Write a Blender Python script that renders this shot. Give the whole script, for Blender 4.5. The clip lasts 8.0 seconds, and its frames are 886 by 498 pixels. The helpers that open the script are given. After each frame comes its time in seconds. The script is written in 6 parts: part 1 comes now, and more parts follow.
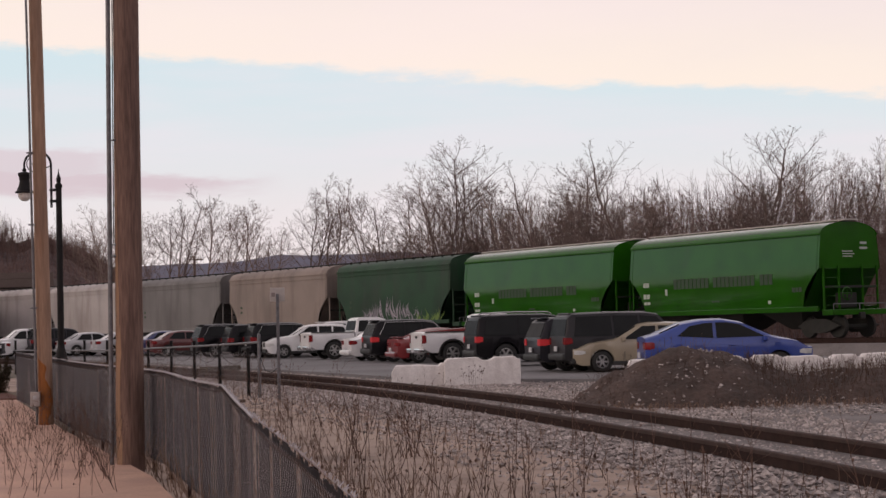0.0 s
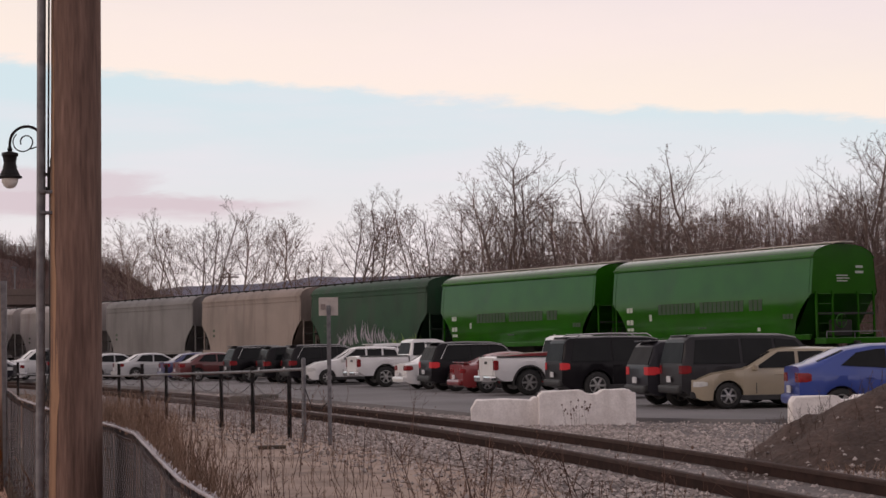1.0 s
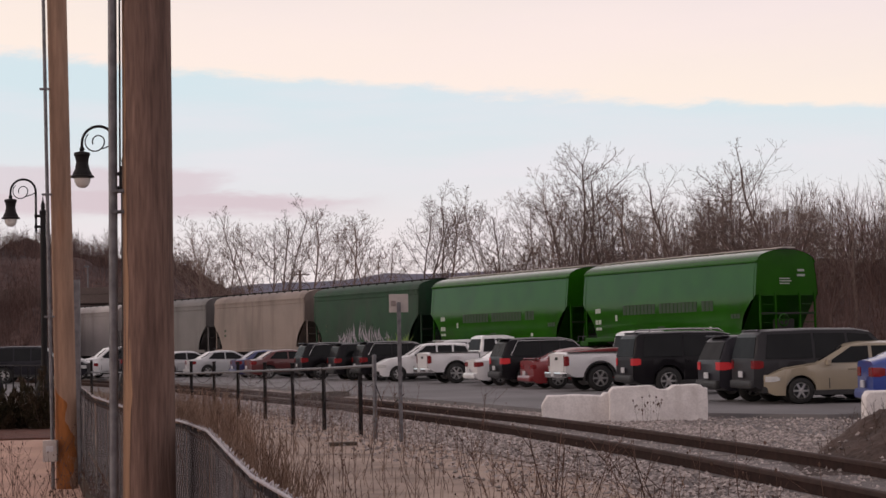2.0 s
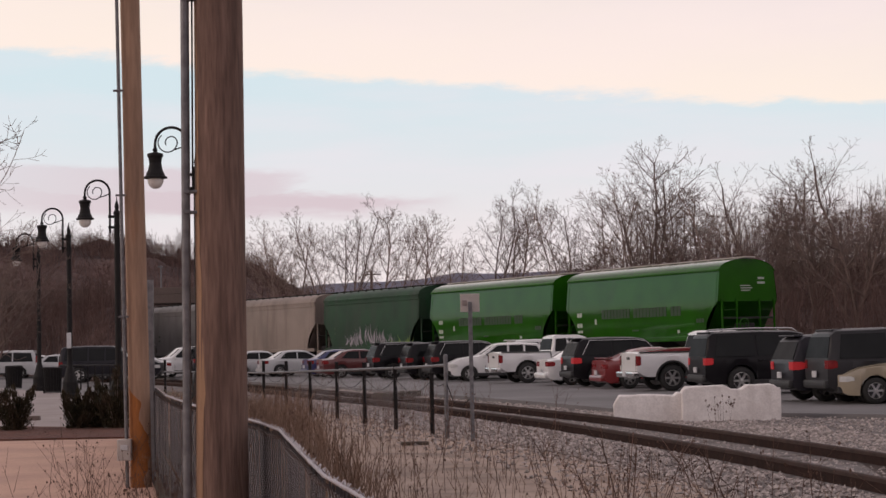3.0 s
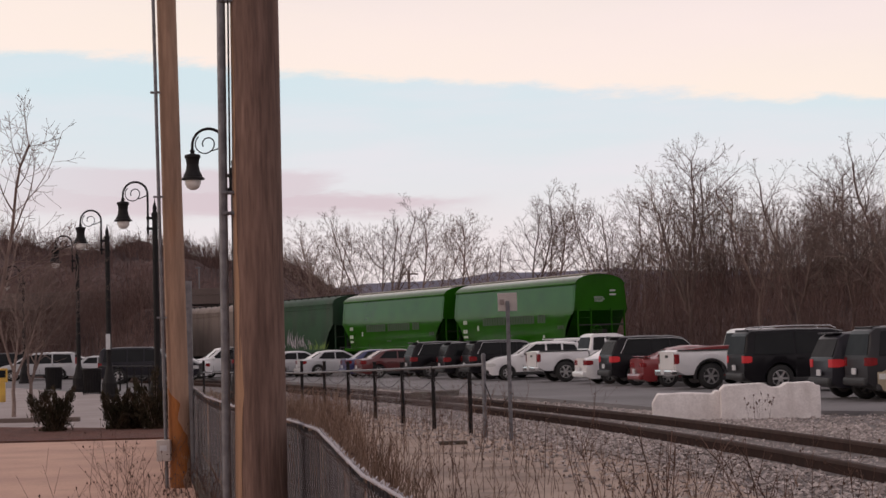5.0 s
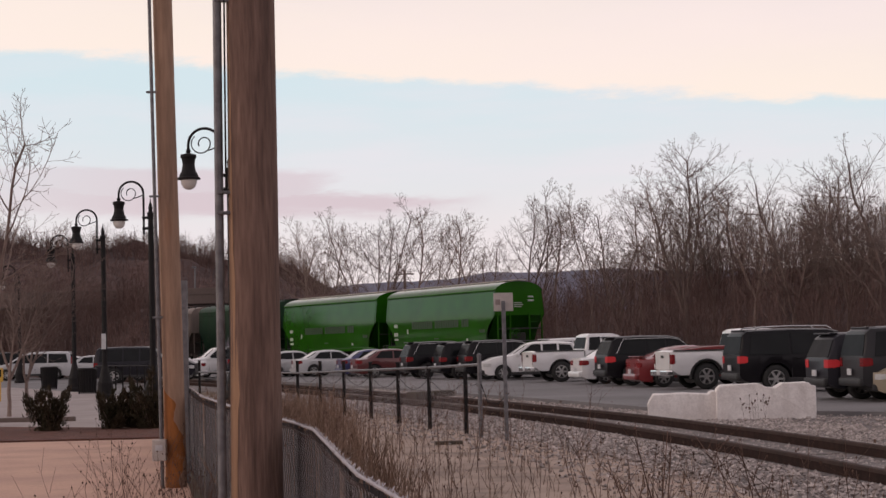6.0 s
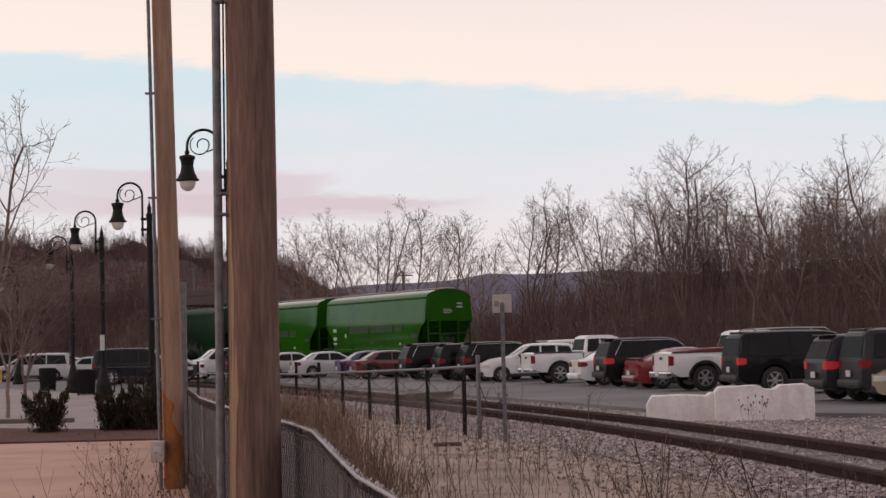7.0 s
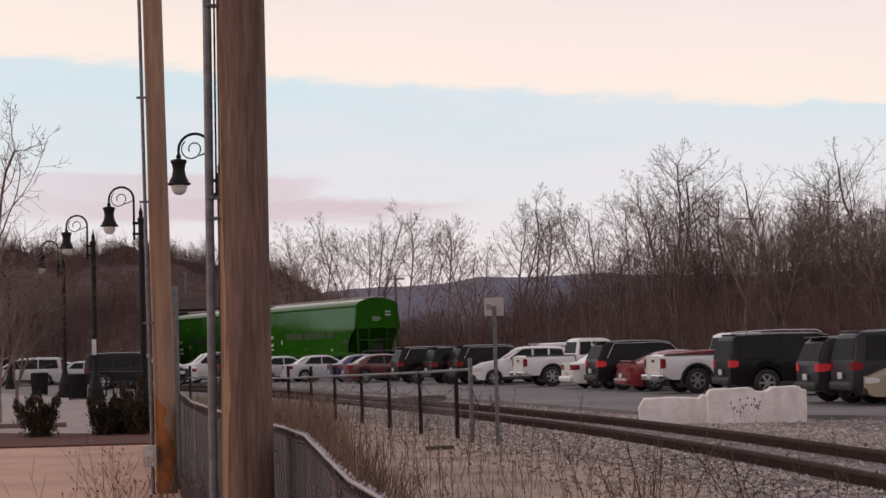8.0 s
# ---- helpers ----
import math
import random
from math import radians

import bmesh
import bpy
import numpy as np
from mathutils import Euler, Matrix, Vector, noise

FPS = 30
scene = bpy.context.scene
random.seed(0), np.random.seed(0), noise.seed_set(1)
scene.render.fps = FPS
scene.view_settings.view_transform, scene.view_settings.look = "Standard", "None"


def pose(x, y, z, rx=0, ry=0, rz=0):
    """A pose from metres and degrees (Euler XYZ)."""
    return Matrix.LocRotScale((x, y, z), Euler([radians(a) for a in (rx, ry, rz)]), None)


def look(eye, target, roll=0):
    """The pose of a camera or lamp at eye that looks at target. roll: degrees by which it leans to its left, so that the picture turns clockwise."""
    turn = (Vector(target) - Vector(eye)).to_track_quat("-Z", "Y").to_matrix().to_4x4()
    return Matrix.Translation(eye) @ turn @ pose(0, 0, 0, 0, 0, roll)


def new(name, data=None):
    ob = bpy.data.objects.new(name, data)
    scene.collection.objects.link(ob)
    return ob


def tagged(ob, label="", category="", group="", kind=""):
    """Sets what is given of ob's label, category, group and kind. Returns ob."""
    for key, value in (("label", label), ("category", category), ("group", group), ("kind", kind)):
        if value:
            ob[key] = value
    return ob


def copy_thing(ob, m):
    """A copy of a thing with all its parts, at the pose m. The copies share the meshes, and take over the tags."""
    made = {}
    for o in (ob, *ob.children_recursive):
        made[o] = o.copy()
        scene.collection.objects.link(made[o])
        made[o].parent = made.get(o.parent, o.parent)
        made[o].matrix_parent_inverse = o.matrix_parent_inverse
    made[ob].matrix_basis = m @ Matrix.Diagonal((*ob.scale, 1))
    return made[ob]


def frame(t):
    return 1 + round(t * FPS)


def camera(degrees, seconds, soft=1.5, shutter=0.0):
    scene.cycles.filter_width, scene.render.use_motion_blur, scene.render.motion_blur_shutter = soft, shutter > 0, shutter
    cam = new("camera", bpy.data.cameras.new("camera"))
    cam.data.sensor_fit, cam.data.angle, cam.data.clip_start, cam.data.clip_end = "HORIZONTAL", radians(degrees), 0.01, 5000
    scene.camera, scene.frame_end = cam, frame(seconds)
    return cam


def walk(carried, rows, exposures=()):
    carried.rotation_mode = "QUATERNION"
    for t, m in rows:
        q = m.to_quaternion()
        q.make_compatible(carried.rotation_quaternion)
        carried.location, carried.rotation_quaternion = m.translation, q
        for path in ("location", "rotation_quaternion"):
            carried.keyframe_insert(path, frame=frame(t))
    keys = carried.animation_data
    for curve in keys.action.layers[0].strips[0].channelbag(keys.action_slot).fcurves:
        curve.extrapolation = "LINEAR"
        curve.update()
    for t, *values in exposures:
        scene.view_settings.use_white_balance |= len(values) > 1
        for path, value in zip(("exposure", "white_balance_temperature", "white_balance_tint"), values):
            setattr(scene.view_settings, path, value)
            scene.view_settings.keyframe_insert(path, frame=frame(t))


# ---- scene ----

# ------------------------------------------------ camera
cam = camera(27.0, 8.0)
PATH = [
    (0, (0.06, -11.00, 1.72), (0.2775, -9.0133, 1.7965), -1.35),
    (0.5, (0.13, -6.70, 1.70), (0.3290, -4.7118, 1.7880), -1.15),
    (1, (0.0, 0.0, 1.7), (0.1779, 1.9894, 1.8028), -0.89),
    (1.5, (0.0, 0.0, 1.7), (0.1327, 1.9930, 1.8014), -1.11),
    (2.8, (0.0, 0.0, 1.7), (0.0495, 1.9969, 1.8000), -1.15),
    (3, (0.0, 0.0, 1.7), (0.0255, 1.9973, 1.8013), -1.19),
    (3.5, (0.0, 0.0, 1.7), (-0.0148, 1.9974, 1.8017), -1.04),
    (4, (0.0, 0.0, 1.7), (-0.0195, 1.9973, 1.8019), -1.41),
    (4.5, (0.0, 0.0, 1.7), (-0.0167, 1.9973, 1.8017), -1.51),
    (6, (0.0, 0.0, 1.7), (-0.0103, 1.9974, 1.8014), -1.44),
    (6.5, (0.0, 0.0, 1.7), (-0.0097, 1.9974, 1.8025), -1.52),
    (7, (0.0, 0.0, 1.7), (-0.0089, 1.9973, 1.8030), -1.41),
    (7.5, (0.0, 0.0, 1.7), (-0.0054, 1.9972, 1.8055), -1.40),
    (8, (0.0, 0.0, 1.7), (-0.0000, 1.9972, 1.8064), -1.59),
]
walk(cam, [(t, look(eye, target, roll)) for t, eye, target, roll in PATH], [(0.0, 0.0, 6500, 17.0), (8.0, 0.0, 6500, 17.0)])

# ------------------------------------------------ light
SUN_EL, SUN_AZ = radians(16), radians(-100)      # the sun stands low, behind thin cloud, west of the poles
world = bpy.data.worlds.new("sky")
scene.world = world
world.use_nodes = True
wt = world.node_tree
wt.nodes.clear()


def wn(kind, **values):
    n = wt.nodes.new(kind)
    for key, value in values.items():
        n.inputs[key].default_value = value
    return n


def wmath(op, a, b=None, clamp=False):
    n = wt.nodes.new("ShaderNodeMath")
    n.operation, n.use_clamp = op, clamp
    for i, v in enumerate((a, b)):
        if v is None:
            continue
        if isinstance(v, (int, float)):
            n.inputs[i].default_value = v
        else:
            wt.links.new(v, n.inputs[i])
    return n.outputs[0]


def wmix(fac, a, b):
    n = wt.nodes.new("ShaderNodeMix")
    n.data_type = "RGBA"
    for i, v in ((0, fac), (6, a), (7, b)):
        if isinstance(v, (int, float, tuple)):
            n.inputs[i].default_value = v
        else:
            wt.links.new(v, n.inputs[i])
    return n.outputs[2]


def wramp(fac, lo, hi):
    n = wt.nodes.new("ShaderNodeMapRange")
    n.interpolation_type = "SMOOTHSTEP"
    n.inputs[1].default_value, n.inputs[2].default_value = lo, hi
    wt.links.new(fac, n.inputs[0])
    return n.outputs[0]


def wnoise(scale, detail, stretch, rough=0.55):
    m = wt.nodes.new("ShaderNodeMapping")
    m.inputs["Scale"].default_value = stretch
    wt.links.new(wco.outputs["Generated"], m.inputs[0])
    n = wn("ShaderNodeTexNoise", Scale=scale, Detail=detail, Roughness=rough)
    wt.links.new(m.outputs[0], n.inputs["Vector"])
    return n.outputs[0]


wco = wt.nodes.new("ShaderNodeTexCoord")
wsep = wt.nodes.new("ShaderNodeSeparateXYZ")
wt.links.new(wco.outputs["Generated"], wsep.inputs[0])
sky = wt.nodes.new("ShaderNodeTexSky")
sky.sky_type, sky.sun_disc, sky.sun_elevation, sky.sun_rotation = "NISHITA", False, SUN_EL, SUN_AZ
clear = wt.nodes.new("ShaderNodeVectorMath")
clear.operation = "SCALE"
clear.inputs[3].default_value = 0.07
wt.links.new(sky.outputs[0], clear.inputs[0])
# pale blue gap over the horizon, a cloud sheet above it with a sharp sloping edge, and a pink bank low down
height = wsep.outputs[2]
gap = wmix(wramp(height, 0.03, 0.15), (0.92, 0.85, 0.83, 1), (0.70, 0.865, 0.885, 1))
gap = wmix(0.9, clear.outputs[0], gap)
veil = wmath("MULTIPLY", wramp(wnoise(5.0, 5, (1, 1, 7)), 0.4, 0.75), 0.45)
gap = wmix(veil, gap, (0.86, 0.80, 0.82, 1))
rag = wmath("MULTIPLY", wmath("SUBTRACT", wnoise(9.0, 7, (1, 1, 5), 0.62), 0.5), 0.045)
east = wsep.outputs[0]
streak_top = wmath("SUBTRACT", wmath("ADD", wmath("SUBTRACT", 0.0825, wmath("MULTIPLY", east, 0.02)), wmath("MULTIPLY", rag, 0.6)), height)
lump_top = wmath("SUBTRACT", wmath("ADD", 0.098, wmath("MULTIPLY", rag, 0.6)), height)
lump = wmath("MULTIPLY", wramp(lump_top, -0.001, 0.005), wramp(wmath("MULTIPLY", wmath("ADD", east, wmath("MULTIPLY", rag, 2.0)), -1.0), 0.060, 0.085))
bank = wmath("MAXIMUM", wramp(streak_top, -0.001, 0.004), wmath("MULTIPLY", lump, 0.75))
bank = wmath("MULTIPLY", bank, wramp(wmath("ADD", height, wmath("MULTIPLY", rag, 0.6)), 0.067, 0.0755))
bank = wmath("MULTIPLY", bank, wramp(wmath("MULTIPLY", east, -1.0), -0.03, 0.02))
bank = wmath("MULTIPLY", bank, wramp(east, -0.34, -0.12))
gap = wmix(wmath("MULTIPLY", bank, 0.8), gap, (0.66, 0.545, 0.57, 1))
line = wmath("SUBTRACT", height, wmath("SUBTRACT", 0.139, wmath("MULTIPLY", wsep.outputs[0], 0.085)))
line = wmath("ADD", line, wmath("MULTIPLY", wmath("SUBTRACT", wnoise(6.0, 9, (1, 1, 3.5), 0.66), 0.5), 0.042))
# the cloud sheet comes down low in the south
line = wmath("ADD", line, wmath("MULTIPLY", wramp(wmath("MULTIPLY", wsep.outputs[1], -1.0), -0.1, 0.5), 0.13))
sheet = wramp(line, -0.002, 0.0045)
cream = wmix(wramp(line, 0.0, 0.09), (0.97, 0.87, 0.74, 1), (0.83, 0.76, 0.76, 1))
cream = wmix(wmath("MULTIPLY", wramp(wnoise(2.6, 6, (1, 1, 4)), 0.42, 0.7), 0.35), cream, (0.98, 0.84, 0.82, 1))
cream = wmix(wramp(height, 0.22, 0.85), cream, (0.46, 0.43, 0.44, 1))
dome = wmix(sheet, gap, cream)
wbg = wn("ShaderNodeBackground", Strength=1.0)
wt.links.new(dome, wbg.inputs[0])
wt.links.new(wbg.outputs[0], wt.nodes.new("ShaderNodeOutputWorld").inputs[0])

sun = new("sun", bpy.data.lights.new("sun", "SUN"))
sun.data.energy, sun.data.angle, sun.data.color = 0.75, radians(30), (1.0, 0.80, 0.62)
sun.matrix_world = look((0, 0, 60), (-math.sin(SUN_AZ) * 50, -math.cos(SUN_AZ) * 50, 60 - 50 * math.tan(SUN_EL)))
scene.view_settings.exposure = 0.0


# ------------------------------------------------ materials
def nodes_of(name):
    m = bpy.data.materials.new(name)
    m.use_nodes = True
    return m, m.node_tree, m.node_tree.nodes["Principled BSDF"]


def surface(name, base, second=None, scale=6.0, rough=0.8, metal=0.0, bump=0.2, fine=60.0, coat=0.0, stretch=(1, 1, 1), spread=0.08, stains=None, each=False, depth=0.01, shine=0.5):
    """Base colour with a second tone in blotches, fine grain, and relief of the same grain."""
    m, t, p = nodes_of(name)
    co = t.nodes.new("ShaderNodeTexCoord")
    mp = t.nodes.new("ShaderNodeMapping")
    mp.inputs["Scale"].default_value = stretch
    t.links.new(co.outputs["Object"], mp.inputs[0])
    big, small = t.nodes.new("ShaderNodeTexNoise"), t.nodes.new("ShaderNodeTexNoise")
    for n, s, d in ((big, scale, 5), (small, fine, 3)):
        n.inputs["Scale"].default_value, n.inputs["Detail"].default_value = s, d
        t.links.new(mp.outputs[0], n.inputs["Vector"])
    second = second or tuple(c * 0.7 for c in base)
    mix = t.nodes.new("ShaderNodeMix")
    mix.data_type = "RGBA"
    ramp = t.nodes.new("ShaderNodeMapRange")
    ramp.inputs[1].default_value, ramp.inputs[2].default_value = 0.38, 0.66
    t.links.new(big.outputs[0], ramp.inputs[0])
    t.links.new(ramp.outputs[0], mix.inputs[0])
    mix.inputs[6].default_value, mix.inputs[7].default_value = (*base, 1), (*second, 1)
    hue = t.nodes.new("ShaderNodeHueSaturation")
    t.links.new(mix.outputs[2], hue.inputs["Color"])
    val = t.nodes.new("ShaderNodeMapRange")
    val.inputs[3].default_value, val.inputs[4].default_value = 1 - 2.5 * spread, 1 + 2.5 * spread
    t.links.new(small.outputs[0], val.inputs[0])
    out = val.outputs[0]
    if each:
        info = t.nodes.new("ShaderNodeObjectInfo") if each == "object" else t.nodes.new("ShaderNodeNewGeometry")
        r = t.nodes.new("ShaderNodeMapRange")
        r.inputs[3].default_value, r.inputs[4].default_value = 0.65, 1.35
        t.links.new(info.outputs["Random" if each == "object" else "Random Per Island"], r.inputs[0])
        mul = t.nodes.new("ShaderNodeMath")
        mul.operation = "MULTIPLY"
        t.links.new(out, mul.inputs[0])
        t.links.new(r.outputs[0], mul.inputs[1])
        out = mul.outputs[0]
    t.links.new(out, hue.inputs["Value"])
    colour = hue.outputs[0]
    if stains:
        st, tone, sz, lo = stains
        sn = t.nodes.new("ShaderNodeTexNoise")
        sn.inputs["Scale"].default_value, sn.inputs["Detail"].default_value = 1.0, 6
        m2 = t.nodes.new("ShaderNodeMapping")
        m2.inputs["Scale"].default_value = sz
        t.links.new(co.outputs["Object"], m2.inputs[0])
        t.links.new(m2.outputs[0], sn.inputs["Vector"])
        r2 = t.nodes.new("ShaderNodeMapRange")
        r2.inputs[1].default_value, r2.inputs[2].default_value, r2.inputs[4].default_value = lo, lo + 0.18, st
        t.links.new(sn.outputs[0], r2.inputs[0])
        mx = t.nodes.new("ShaderNodeMix")
        mx.data_type = "RGBA"
        t.links.new(r2.outputs[0], mx.inputs[0])
        t.links.new(colour, mx.inputs[6])
        mx.inputs[7].default_value = (*tone, 1)
        colour = mx.outputs[2]
    t.links.new(colour, p.inputs["Base Color"])
    p.inputs["Roughness"].default_value, p.inputs["Metallic"].default_value = rough, metal
    p.inputs["Specular IOR Level"].default_value = shine
    if coat:
        p.inputs["Coat Weight"].default_value, p.inputs["Coat Roughness"].default_value = coat, 0.06
    if bump:
        b = t.nodes.new("ShaderNodeBump")
        b.inputs["Strength"].default_value, b.inputs["Distance"].default_value = bump, depth
        t.links.new(small.outputs[0], b.inputs["Height"])
        t.links.new(b.outputs[0], p.inputs["Normal"])
    return m


def glowing(name, colour, power):
    m, t, p = nodes_of(name)
    p.inputs["Base Color"].default_value = (*colour, 1)
    p.inputs["Emission Color"].default_value, p.inputs["Emission Strength"].default_value = (*colour, 1), power
    return m


def car_paint(name, base):
    return surface(name, base, tuple(c * 0.9 for c in base), scale=1.5, rough=0.35, bump=0.0, coat=0.6 if max(base) > 0.1 else 0.04, shine=0.5 if max(base) > 0.1 else 0.16, fine=200, spread=0.02, stains=(0.18, tuple(0.6 * c + 0.02 for c in base), (2, 2, 6), 0.55))


